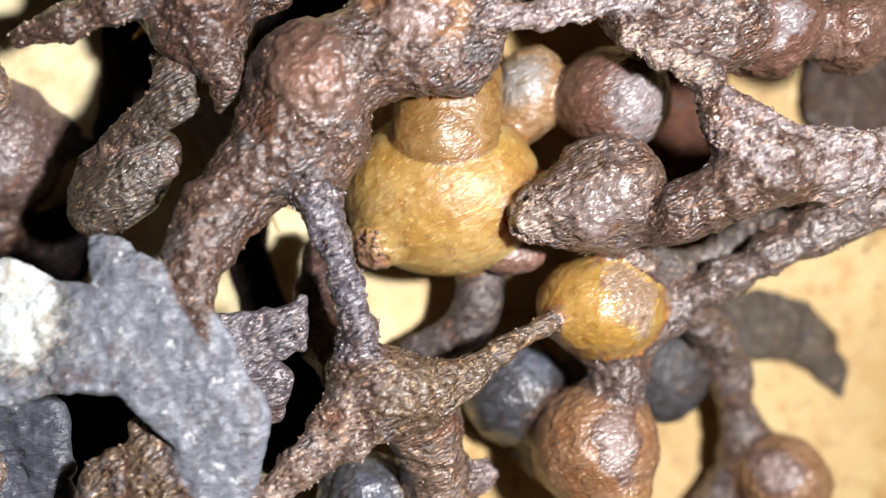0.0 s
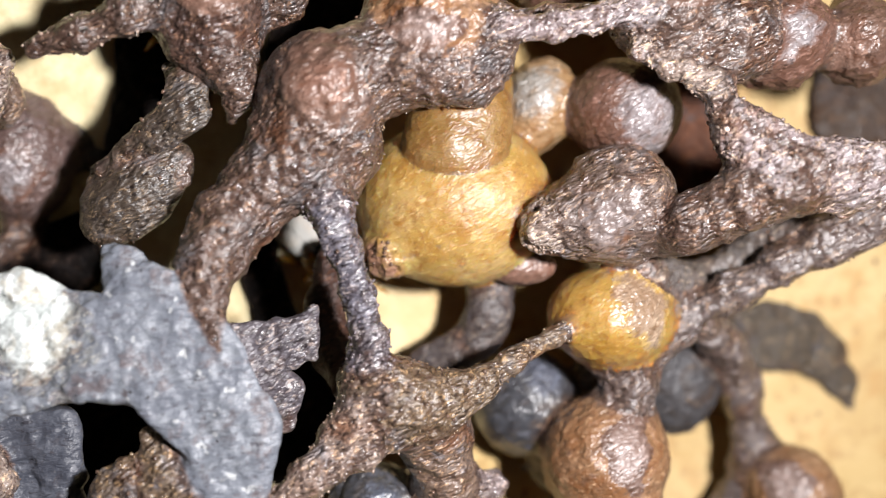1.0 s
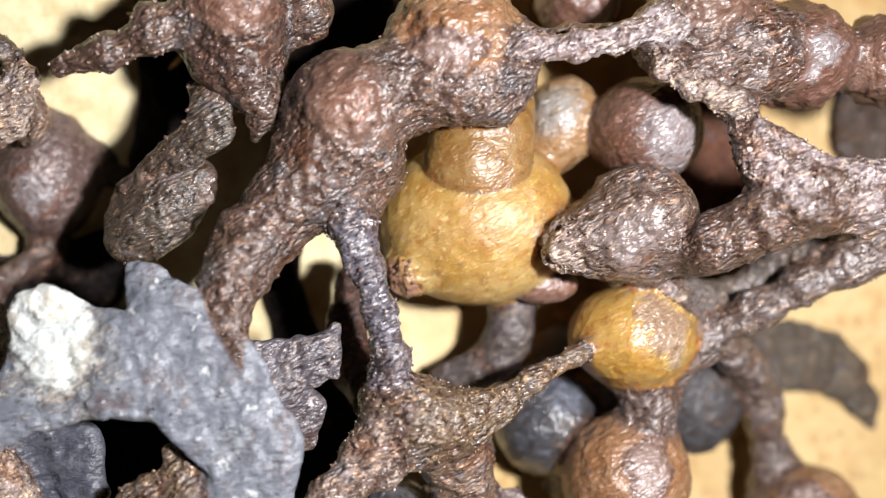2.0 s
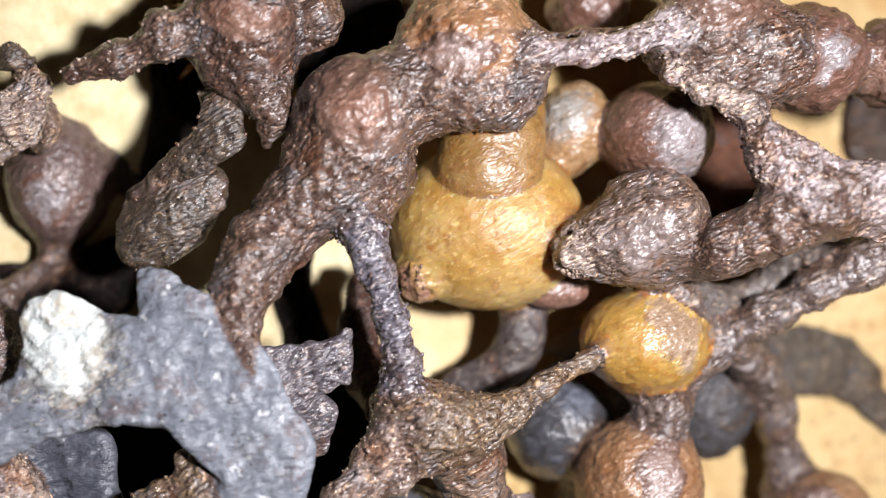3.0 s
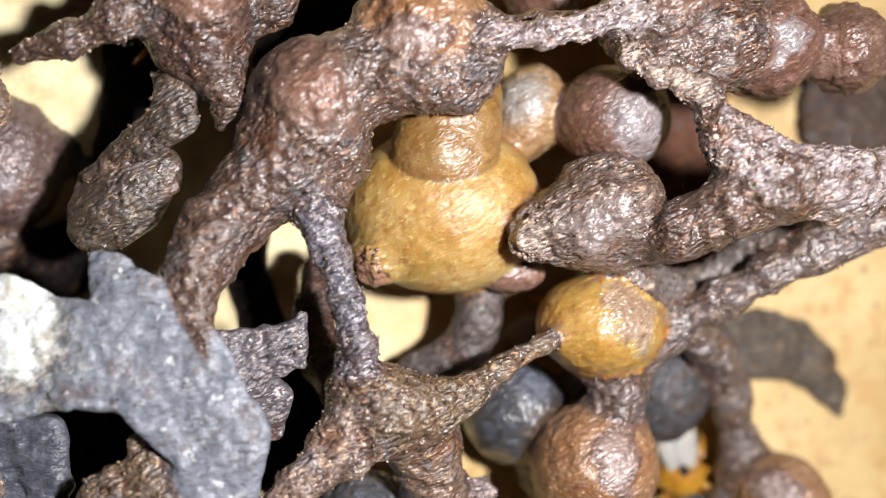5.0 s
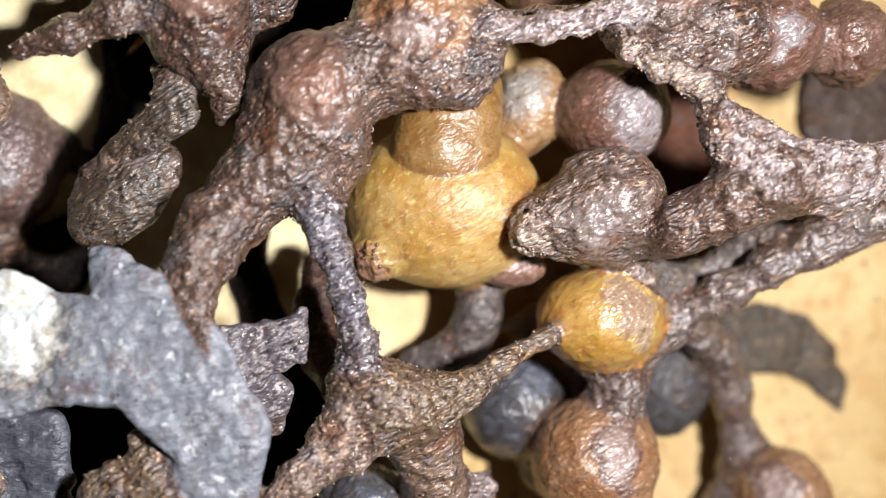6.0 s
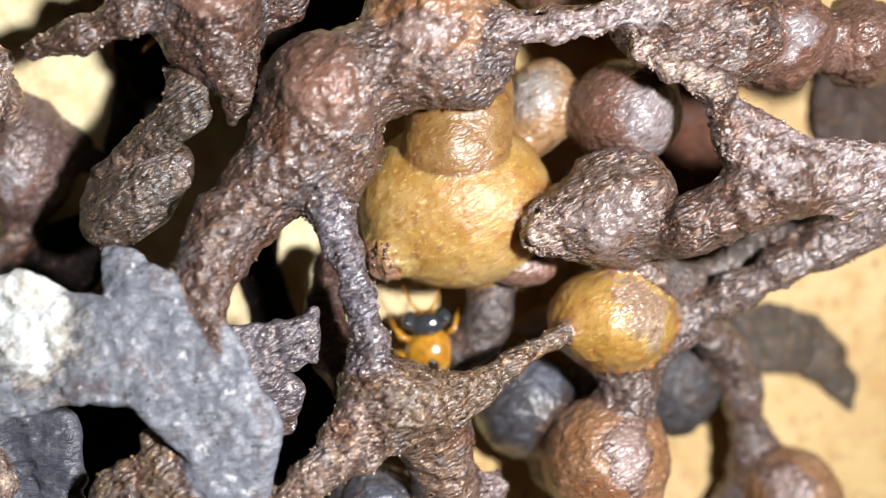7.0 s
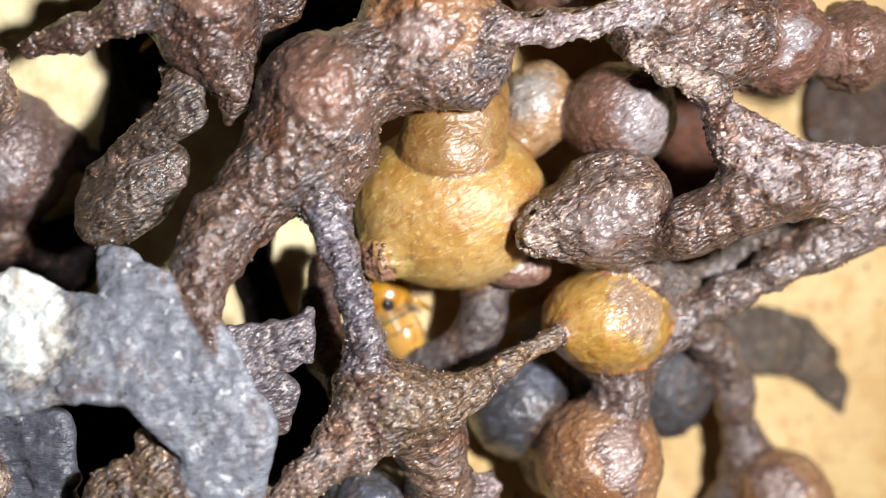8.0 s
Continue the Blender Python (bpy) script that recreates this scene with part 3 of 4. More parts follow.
    # slab and crusts
    limb("slab:plate", [(-12.1, -0.75, 17.9, 0.35), (-11.5, -1.5, 18.1, 0.95), (-10.55, -2.96, 18.4, 1.75), (-8.78, -5.93, 18.6, 2.58), (-6.94, -8.56, 18.4, 2.24), (-6.8, -10.47, 18.2, 1.8), (-6.55, -12.51, 18, 1.05), (-6.5, -14.01, 18, 0.9)], flat=3.4, top=18.6, blend=0.45)
    limb("slab:wing", [(-9.56, -5.2, 18.4, 2.36), (-12.54, -5.08, 18.4, 2.19), (-15.64, -5.99, 18, 1.65), (-17.9, -7.04, 18, 1.5), (-20.73, -8.03, 17.8, 2.01)], flat=3.4, top=18.6, blend=0.45)
    limb("slab:wing_edge", [(-13.34, -3.72, 18.2, 1.25), (-15.59, -3.72, 18.2, 1.9), (-16.4, -4.99, 18, 1.25)], flat=3.4, top=18.6, blend=0.45)
    limb("slab:knob", [(-16.6, -2.67, 18.3, 0.85), (-15.53, -2.46, 18.4, 0.75), (-14.43, -2.97, 18.3, 0.7)], flat=2, top=18.75, blend=0.5)
    limb("slab:fin", [(-7.9, -5.09, 16.9, 1.18), (-6.02, -5.12, 16.6, 1.13), (-4.61, -4.82, 16.5, 1.03), (-3.87, -4.57, 16.4, 0.77)], flat=3, blend=0.4)
    limb("slab:fin_tip", [(-3.98, -4.49, 16.4, 0.67), (-3.3, -3.46, 16.4, 0.21)], flat=2.6, blend=0.4)
    limb("slab:fin_tip", [(-3.98, -4.75, 16.4, 0.67), (-3.33, -5.55, 16.4, 0.23)], flat=2.6, blend=0.4)
    limb("slab:fin_sheet", [(-6.2, -5.6, 16.3, 0.85), (-4.4, -5.3, 16.3, 0.75), (-3.75, -5.15, 16.3, 0.5)], flat=3, blend=0.4)
    limb("slab:fin_root", [(-6.04, -6.43, 16.4, 1.55), (-5.01, -7.41, 15.8, 1.15), (-4.83, -8.64, 15.4, 0.63)], flat=2.6, blend=0.4)
    
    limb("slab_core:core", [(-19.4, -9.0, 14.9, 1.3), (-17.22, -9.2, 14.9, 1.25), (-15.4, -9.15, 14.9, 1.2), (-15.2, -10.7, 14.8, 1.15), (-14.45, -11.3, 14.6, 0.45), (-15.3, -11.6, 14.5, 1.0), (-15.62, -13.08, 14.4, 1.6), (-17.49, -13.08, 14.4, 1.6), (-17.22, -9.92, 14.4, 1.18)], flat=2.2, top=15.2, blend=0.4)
    limb("web:rough_foot", [(-10.6, -8.9, 17.5, 0.4), (-9.7, -10.08, 17.6, 1.05), (-9.1, -11.59, 17.6, 1.77), (-9.21, -14.14, 17.5, 2.02)], flat=2.2)
    limb("web:foot_top", [(-11.28, -10.64, 17.3, 0.76), (-11.68, -11.68, 17.2, 1.32), (-11.59, -13.76, 17, 2.04)], flat=1.6)
    limb("web:left_wall", [(-19.07, -8.94, 16.8, 1.15), (-18.69, -11.33, 16.4, 1.55), (-19.86, -13.49, 16, 2.08)])
    lump("stone_pot:body", (-0.54, -13.89, 10.8), (2.39, 2.39, 2.6), 0)
    # pillars that carry the nest
    limb("web:pillar", [(-3.55, 5.58, 15, 1.59), (-4.28, 5.97, 8, 1.78), (-4.68, 6.53, 2, 2.27), (-5.21, 7.28, -6, 2.9)])
    limb("web:pillar_c", [(-8.16, -6.21, 16, 1.56), (-9.92, -7.7, 8, 2.08), (-12.16, -8.9, -2, 2.75), (-13.15, -9.62, -8, 2.97)])
    limb("web:pillar_d", [(2.67, -11.95, 12, 1.23), (2.02, -13.76, 6, 1.84), (1.69, -16.83, -7, 2.57)])
    limb("web:pillar_e", [(14.96, 11.26, 13, 1.64), (17.24, 13.29, 4, 1.89), (19.77, 15.24, -6, 2.53)])
    limb("web:pillar_f", [(14.05, -3.37, 11, 1.13), (14.49, -3.08, 5, 1.87), (16.15, -3.58, -6, 2.53)])
    limb("web:pillar_g", [(23.84, 1.14, 12, 1.11), (27.34, 0.66, 4, 1.26), (30.96, 0.75, -5, 1.79)])
    patch("knot_pot:cap", (-2.57, 6.45, 18.8), (1.48, 1.28, 2.4), 30)
    patch("corner_pot:cap", (21.14, -13.26, 8.4), (1.36, 1.24, 2.2), 0)
    patch("far_pot:cap", (21.91, 8.99, 15.2), (1.16, 1.21, 2.2), 0)
    patch("crater_pot:cap", (-7.72, 10.52, 18.2), (1.8, 0.85, 2.4), 0)
    patch("slab_core:face", (-16.48, -9.33, 16), (1.56, 1.3, 2.6), 0)
    patch("white_crust:powder", (-15.4, -4.2, 19), (2.7, 3.2, 3), 20, host="slab")
    patch("white_crust:crust", (-15.7, -3.9, 19), (2.25, 2.75, 3), 0, host="white_crust")
    # caps of their skins: the pale ones paint a sheen, the rest are wax colour
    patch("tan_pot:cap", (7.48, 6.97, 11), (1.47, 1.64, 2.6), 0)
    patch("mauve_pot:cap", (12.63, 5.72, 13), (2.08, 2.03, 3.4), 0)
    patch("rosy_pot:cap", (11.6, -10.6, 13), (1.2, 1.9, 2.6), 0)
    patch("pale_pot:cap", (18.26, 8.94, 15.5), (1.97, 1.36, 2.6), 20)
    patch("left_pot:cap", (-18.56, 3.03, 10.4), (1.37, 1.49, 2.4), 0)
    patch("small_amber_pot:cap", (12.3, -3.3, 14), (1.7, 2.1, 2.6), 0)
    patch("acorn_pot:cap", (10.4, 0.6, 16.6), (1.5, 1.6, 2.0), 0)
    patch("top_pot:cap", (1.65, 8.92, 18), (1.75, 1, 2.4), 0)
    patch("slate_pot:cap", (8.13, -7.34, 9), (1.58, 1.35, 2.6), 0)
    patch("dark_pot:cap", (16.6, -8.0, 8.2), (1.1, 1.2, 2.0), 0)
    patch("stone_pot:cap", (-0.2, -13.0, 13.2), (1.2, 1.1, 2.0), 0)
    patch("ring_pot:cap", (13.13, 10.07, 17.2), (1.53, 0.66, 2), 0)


grow()


def lattice(p, seed):
    """Smooth noise from -1 to 1 at the points p."""
    table = np.random.RandomState(seed).uniform(-1, 1, 4096).astype(np.float32)
    i = np.floor(p).astype(np.int64)
    t = (p - i).astype(np.float32)
    t = t * t * (3 - 2 * t)
    total = np.zeros(len(p), np.float32)
    for a in (0, 1):
        for b in (0, 1):
            for c in (0, 1):
                key = ((i[:, 0] + a) * 73856093 ^ (i[:, 1] + b) * 19349663 ^ (i[:, 2] + c) * 83492791) & 4095
                weight = (t[:, 0] if a else 1 - t[:, 0]) * (t[:, 1] if b else 1 - t[:, 1]) * (t[:, 2] if c else 1 - t[:, 2])
                total += table[key] * weight
    return total


def skin():
    """The surface of the field: points, quads and the part that each quad belongs to."""
    nx, ny, nz = SIZE
    inside = field < 0
    count = np.zeros((nx - 1, ny - 1, nz - 1), np.int8)
    corners = [(a, b, c) for a in (0, 1) for b in (0, 1) for c in (0, 1)]
    for a, b, c in corners:
        count += inside[a:nx - 1 + a, b:ny - 1 + b, c:nz - 1 + c]
    cell = np.argwhere((count > 0) & (count < 8))
    flat = (cell[:, 0] * ny + cell[:, 1]) * nz + cell[:, 2]
    value = {k: field[cell[:, 0] + k[0], cell[:, 1] + k[1], cell[:, 2] + k[2]] for k in corners}
    place, weight = np.zeros((len(cell), 3), np.float32), np.zeros(len(cell), np.float32)
    for k in corners:
        for axis in range(3):
            if k[axis]:
                continue
            m = tuple(1 if i == axis else k[i] for i in range(3))
            a, b = value[k], value[m]
            cross = (a < 0) != (b < 0)
            t = np.where(cross, a / np.where(cross, a - b, 1), 0)
            for i in range(3):
                place[:, i] += np.where(cross, k[i] + (t if i == axis else 0), 0)
            weight += cross
    points = (LOW + STEP * (cell + place / weight[:, None])).astype(np.float32)
    quads, marks = [], []
    for axis in range(3):
        j, k = (axis + 1) % 3, (axis + 2) % 3
        cut0, cut1 = [slice(1, None)] * 3, [slice(1, None)] * 3
        cut0[axis], cut1[axis] = slice(0, -1), slice(1, None)
        for i in (j, k):
            cut0[i] = cut1[i] = slice(1, SIZE[i] - 1)
        a, b = inside[tuple(cut0)], inside[tuple(cut1)]
        edge = np.argwhere(a != b)
        first = a[edge[:, 0], edge[:, 1], edge[:, 2]]
        edge = edge + 1
        edge[:, axis] -= 1
        solid = edge.copy()
        solid[:, axis] += ~first
        mark = owner[solid[:, 0], solid[:, 1], solid[:, 2]]
        ring = []
        for dj, dk in ((-1, -1), (0, -1), (0, 0), (-1, 0)):
            e = edge.copy()
            e[:, j] += dj
            e[:, k] += dk
            ring.append(np.searchsorted(flat, (e[:, 0] * ny + e[:, 1]) * nz + e[:, 2]))
        ring = np.stack(ring, 1)
        ring[~first] = ring[~first][:, ::-1]
        quads.append(ring)
        marks.append(mark)
    return points, np.concatenate(quads), np.concatenate(marks)


points, quads, marks = skin()


def normals_of(p):
    n = np.zeros_like(p)
    a = np.cross(p[quads[:, 2]] - p[quads[:, 0]], p[quads[:, 3]] - p[quads[:, 1]])
    for i in range(4):
        for c in range(3):
            n[:, c] += np.bincount(quads[:, i], a[:, c], len(p)).astype(np.float32)
    return n / np.maximum(np.linalg.norm(n, axis=1), 1e-9)[:, None]


def spread(v, times):
    """Lets a value on the points flow over the surface."""
    ways = np.concatenate([quads[:, [0, 1]], quads[:, [1, 2]], quads[:, [2, 3]], quads[:, [3, 0]]])
    full = np.bincount(ways[:, 0], minlength=len(v)) + np.bincount(ways[:, 1], minlength=len(v))
    for _ in range(times):
        v = 0.4 * v + 0.6 * (np.bincount(ways[:, 0], v[ways[:, 1]], len(v)) + np.bincount(ways[:, 1], v[ways[:, 0]], len(v))) / np.maximum(full, 1)
    return v


SMOOTH = {"ring_pot": 0.8, "amber_pot": 0.25, "small_amber_pot": 0.35, "tan_pot": 0.5, "mauve_pot": 0.5, "left_pot": 0.5, "rosy_pot": 0.5, "slab": 0.7, "slab_core": 0.5, "slate_pot": 0.5, "dark_pot": 0.5, "corner_pot": 0.5}
EXTRA = {"slab:fin": 0.6, "slab:fin_tip": 0.6, "slab:fin_root": 0.6, "slab:fin_sheet": 0.6, "web:hook": 0.5, "web:hook_foot": 0.4, "web:scrap": 0.5, "web:black_crust": 0.3, "amber_pot:scar": 1.2, "acorn_pot:tip": 1.5, "web:knuckle": 1.4, "web:rough_foot": 1.6, "web:flap": 1.4, "web:curl": 0.6, "web:curl_belly": 0.6}
rough = np.ones(len(points))
THINGS = sorted({name.split(":")[0] for name in PARTS})
thing_of = np.array([THINGS.index(name.split(":")[0].replace("white_crust", "slab")) for name in PARTS])


def borders(mark):
    """The points at which quads of different marks meet."""
    low, high = np.full(len(points), 9999), np.full(len(points), -1)
    for i in range(4):
        np.minimum.at(low, quads[:, i], mark)
        np.maximum.at(high, quads[:, i], mark)
    return low != high


part_border, thing_border = borders(marks), borders(thing_of[marks])
for i, name in enumerate(PARTS):
    thing = name.split(":")[0]
    at = np.unique(quads[marks == i])
    rough[at] = EXTRA.get(name, SMOOTH.get(thing, 1.0))
rough = spread(rough, 14)
normal = normals_of(points)
crumbs = np.maximum(lattice(points / 0.34, 4), -0.1)
lift = 0.18 * lattice(points / 1.6, 1) + 0.12 * lattice(points / 0.75, 2) + 0.09 * lattice(points / 0.42, 3) + 0.09 * crumbs
points = points + normal * (lift * rough)[:, None]
normal = normals_of(points)


def shell(part, material, parent=None, name=""):
    """The mesh of one part."""
    if part not in PARTS:
        return None
    mine = quads[marks == PARTS.index(part)]
    if not len(mine):
        return None
    used, index = np.unique(mine, return_inverse=True)
    rim = (part_border if part.startswith("web:") or name in ("cap", "tip", "lip", "scar", "collar", "crust", "powder") else thing_border)[used]
    index = index.reshape(-1, 4)
    ways = np.concatenate([index[:, [i, (i + 1) % 4]] for i in range(4)])
    full = np.bincount(ways[:, 0], minlength=len(used)) + np.bincount(ways[:, 1], minlength=len(used))
    wax = np.where(rim, 0.0, 1.0)
    for _ in range(70):
        wax = (np.bincount(ways[:, 0], wax[ways[:, 1]], len(used)) + np.bincount(ways[:, 1], wax[ways[:, 0]], len(used))) / np.maximum(full, 1)
        wax[rim] = 0.0
    base = points[used].mean(0)
    me = bpy.data.meshes.new(name)
    me.vertices.add(len(used))
    me.vertices.foreach_set("co", ((points[used] - base) * MM).astype(np.float32).ravel())
    me.loops.add(mine.size)
    me.loops.foreach_set("vertex_index", index.ravel().astype(np.int32))
    me.polygons.add(len(mine))
    me.polygons.foreach_set("loop_start", np.arange(0, mine.size, 4, dtype=np.int32))
    me.polygons.foreach_set("use_smooth", np.ones(len(mine), bool))
    me.update(calc_edges=True)
    me.validate()
    me.attributes.new("wax", "FLOAT", "POINT").data.foreach_set("value", wax.astype(np.float32))
    me.normals_split_custom_set_from_vertices(normal[used].tolist())
    me.materials.append(material)
    ob = new(name, me)
    ob.location = Vector((base * MM).tolist()) - (parent.location if parent else Vector((0, 0, 0)))
    ob.parent = parent
    return ob


def thing(name, place, label, category, kind="", group=""):
    ob = new(name)
    ob.empty_display_size = 0.001
    ob.location = Vector(place) * MM
    return tagged(ob, label, category, group, kind)


def build_things():
    pots = (
        ("amber_pot", "large glossy amber wax pot with a raised collar", M_AMBER),
        ("small_amber_pot", "small round amber wax pot tied by a resin strand", M_DEEP_AMBER),
        ("tan_pot", "small tan wax pot with a pale shiny cap", M_TAN),
        ("mauve_pot", "round reddish brown wax pot with a grey shine", M_MAUVE),
        ("acorn_pot", "rough brown acorn-shaped pot with a crumbly tip", M_ACORN),
        ("rosy_pot", "reddish round wax pot with a whitish sheen", M_ROSY),
        ("slate_pot", "dark blue-grey wax pot deep in the nest", M_SLATE),
        ("dark_pot", "dark grey round wax pot in the shade", M_DULL),
        ("stone_pot", "dull grey wax pot under the brown resin web", M_SLATE),
        ("corner_pot", "small reddish brown pot over the yellow board", M_ROSY),
        ("knot_pot", "rough brown pot with a reddish middle", M_ROSE),
        ("top_pot", "orange-brown pot grown into the resin web", M_ROSY),
        ("crater_pot", "dark brown pot with a pinkish open rim", M_CRATER),
        ("ring_pot", "brown pot with a pinkish sunken ring", M_ROSE),
        ("pale_pot", "brown pot with a pale grey shine", M_MAUVE),
        ("far_pot", "reddish brown pot beside the pale pot", M_ROSE),
        ("left_pot", "glossy purple-brown pot with a tapered foot", M_PLUM),
        ("upper_pot", "dim grey-brown pot behind the resin rail", M_MAUVE),
    )
    special = {"tip": M_PALE, "lip": M_TAN, "scar": M_SCAR, "cap": M_SHINE_GREY, "acorn_pot:cap": M_SHINE_ACORN, "dark_pot:cap": M_DULL, "stone_pot:cap": M_SLATE_BLUE, "tan_pot:cap": M_SHINE_TAN, "knot_pot:cap": M_HEART, "crater_pot:cap": M_HEART, "far_pot:cap": M_HEART, "corner_pot:cap": M_SHINE_ROSE, "rosy_pot:cap": M_SHINE_ROSE, "top_pot:cap": M_SHINE_ROSE, "ring_pot:cap": M_SHINE_ROSE, "slate_pot:cap": M_SLATE_BLUE, "foot": M_HEART, "small_amber_pot:cap": M_BLOOM_AMBER, "collar": M_COLLAR}
    groups = {}
    for name in PARTS:
        groups.setdefault(name.split(":")[0], []).append(name.split(":")[1])
    for key, label, material in pots:
        ob = thing("wax_pot", points[np.unique(quads[marks == PARTS.index(key + ":" + groups[key][0])])].mean(0).tolist(), label, "wax pot", group="pots of the nest")
        for p in groups[key]:
            shell(key + ":" + p, special.get(key + ":" + p, special.get(p, material)), ob, p)
    web = thing("resin_web", (0, 0, 0), "glossy brown resin web of struts holding the pots", "nest web")
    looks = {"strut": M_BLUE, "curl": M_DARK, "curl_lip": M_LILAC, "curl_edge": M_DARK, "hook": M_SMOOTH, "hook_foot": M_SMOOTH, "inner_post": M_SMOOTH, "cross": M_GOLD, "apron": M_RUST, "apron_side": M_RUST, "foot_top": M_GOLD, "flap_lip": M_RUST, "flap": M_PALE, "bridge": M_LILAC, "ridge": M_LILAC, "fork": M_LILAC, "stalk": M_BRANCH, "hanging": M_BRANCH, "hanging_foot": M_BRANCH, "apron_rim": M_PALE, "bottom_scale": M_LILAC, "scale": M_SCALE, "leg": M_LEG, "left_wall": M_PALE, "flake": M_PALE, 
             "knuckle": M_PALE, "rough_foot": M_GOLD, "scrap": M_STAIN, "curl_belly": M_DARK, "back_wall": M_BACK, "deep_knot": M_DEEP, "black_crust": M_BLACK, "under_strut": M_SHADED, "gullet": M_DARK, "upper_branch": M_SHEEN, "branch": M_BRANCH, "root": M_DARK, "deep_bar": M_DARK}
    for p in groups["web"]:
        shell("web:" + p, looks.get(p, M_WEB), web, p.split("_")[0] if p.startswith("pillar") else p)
    slab = thing("propolis_slab", (0, 0, 0), "flat blue-grey propolis slab with pale specks", "propolis slab")
    for p in groups["slab"]:
        shell("slab:" + p, M_FIN if p.startswith("fin") else M_SLAB, slab, p)
    crust = thing("white_crust", (0, 0, 0), "white chalky crust on the edge of the grey slab", "crust")
    shell("white_crust:crust", M_CHALK, crust, "crust")
    tagged(shell("white_crust:powder", M_POWDER, crust, "powder"), "thin grey-green dusting round the crust")
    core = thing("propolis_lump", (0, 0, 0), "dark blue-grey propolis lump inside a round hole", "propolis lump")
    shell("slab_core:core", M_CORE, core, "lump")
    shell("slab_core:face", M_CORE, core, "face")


build_things()


def build_floor():
    bm = bmesh.new()
    n = 120
    rows = []
    for j in range(n + 1):
        row = []
        for i in range(n + 1):
            x, y = -60 + 120 * i / n, -45 + 90 * j / n
            s = min(1.0, max(0.0, (x + 2) / 16))
            z = 7.0 - 5.0 * s * s * (3 - 2 * s) + 0.6 * noise.noise((x * 0.12, y * 0.12, 3)) + 0.15 * noise.noise((x * 0.7, y * 0.7, 5)) + 3.2 * math.exp(-((x + 21.5) ** 2 + (y - 12) ** 2) / 75.0)
            row.append(bm.verts.new((x * MM, y * MM, z * MM)))
        rows.append(row)
    for j in range(n):
        for i in range(n):
            bm.faces.new((rows[j][i], rows[j][i + 1], rows[j + 1][i + 1], rows[j + 1][i])).smooth = True
    me = bpy.data.meshes.new("floor")
    bm.to_mesh(me)
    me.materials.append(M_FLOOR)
    tagged(new("floor", me), "yellow speckled board under the nest", "nest floor", kind="structure")


build_floor()


def build_crumbs():
    """Tiny grains of resin that cling to the web, each of the colour of what it clings to."""
    rng = np.random.RandomState(7)
    usual = [i for i, name in enumerate(PARTS) if name.startswith("web:") and not any(k in name for k in ("pillar", "black", "scrap", "hook", "hanging", "back", "deep", "gullet"))]
    kinds = ((M_GRAIN_PALE, 700, "arm flap knuckle fork ridge bridge leg apron_rim left_wall flake"), (M_GRAIN_GOLD, 200, "rough_foot foot_top cross root armpit"), (M_GRAIN_BLUE, 150, "strut"), (M_GRAIN_PALE, 30, "tip"), (M_GRAIN, 25, "scar"), (M_GRAIN, 600, ""))
    bm = bmesh.new()
    bmesh.ops.create_icosphere(bm, subdivisions=1, radius=1.0)
    unit = np.array([v.co[:] for v in bm.verts])
    tris = np.array([[v.index for v in f.verts] for f in bm.faces])
    bm.free()
    verts, faces, looks = [], [], []
    materials = [M_GRAIN, M_GRAIN_PALE, M_GRAIN_GOLD, M_GRAIN_BLUE]
    for material, count, names in kinds:
        hosts = [i for i, name in enumerate(PARTS) if name.split(":")[1] in names.split()] if names else usual
        for i in rng.choice(np.unique(quads[np.isin(marks, hosts)]), count):
            size = rng.uniform(0.04, 0.10) * rng.uniform(0.5, 1.6, 3)
            turn, _ = np.linalg.qr(rng.normal(size=(3, 3)))
            faces.append(tris + len(verts) * len(unit))
            verts.append(points[i] + normal[i] * 0.03 + (unit * rng.uniform(0.8, 1.2, (len(unit), 1)) * size) @ turn)
            looks.append(materials.index(material))
    me = bpy.data.meshes.new("resin_crumbs")
    me.from_pydata((np.concatenate(verts) * MM).tolist(), [], np.concatenate(faces).tolist())
    for material in materials:
        me.materials.append(material)
    me.polygons.foreach_set("material_index", np.repeat(looks, len(tris)).astype(np.int32))
    me.polygons.foreach_set("use_smooth", np.ones(len(me.polygons), bool))
    tagged(new("resin_crumbs", me), "loose brown resin grains clinging to the web", "resin grains", kind="stuff")


build_crumbs()


# ---- the bees ----
def part(name, bm, material, parent, label=""):
    me = bpy.data.meshes.new(name)
    for face in bm.faces:
        face.smooth = True
    bm.to_mesh(me)
    bm.free()
    me.materials.append(material)
    ob = new(name, me)
    ob.parent = parent
    return tagged(ob, label)


def ball(place, radii, turn=(0, 0, 0), fine=3, bm=None):
    """An egg shape in millimetres, with a slightly uneven skin."""
    bm = bm or bmesh.new()
    made = bmesh.ops.create_icosphere(bm, subdivisions=fine, radius=1.0)["verts"]
    m = Matrix.LocRotScale(Vector(place), Euler([radians(a) for a in turn]), Vector(radii))
    for v in made:
        v.co = m @ (v.co * (1 + 0.03 * noise.noise(v.co * 3 + Vector(place)))) * MM
    return bm


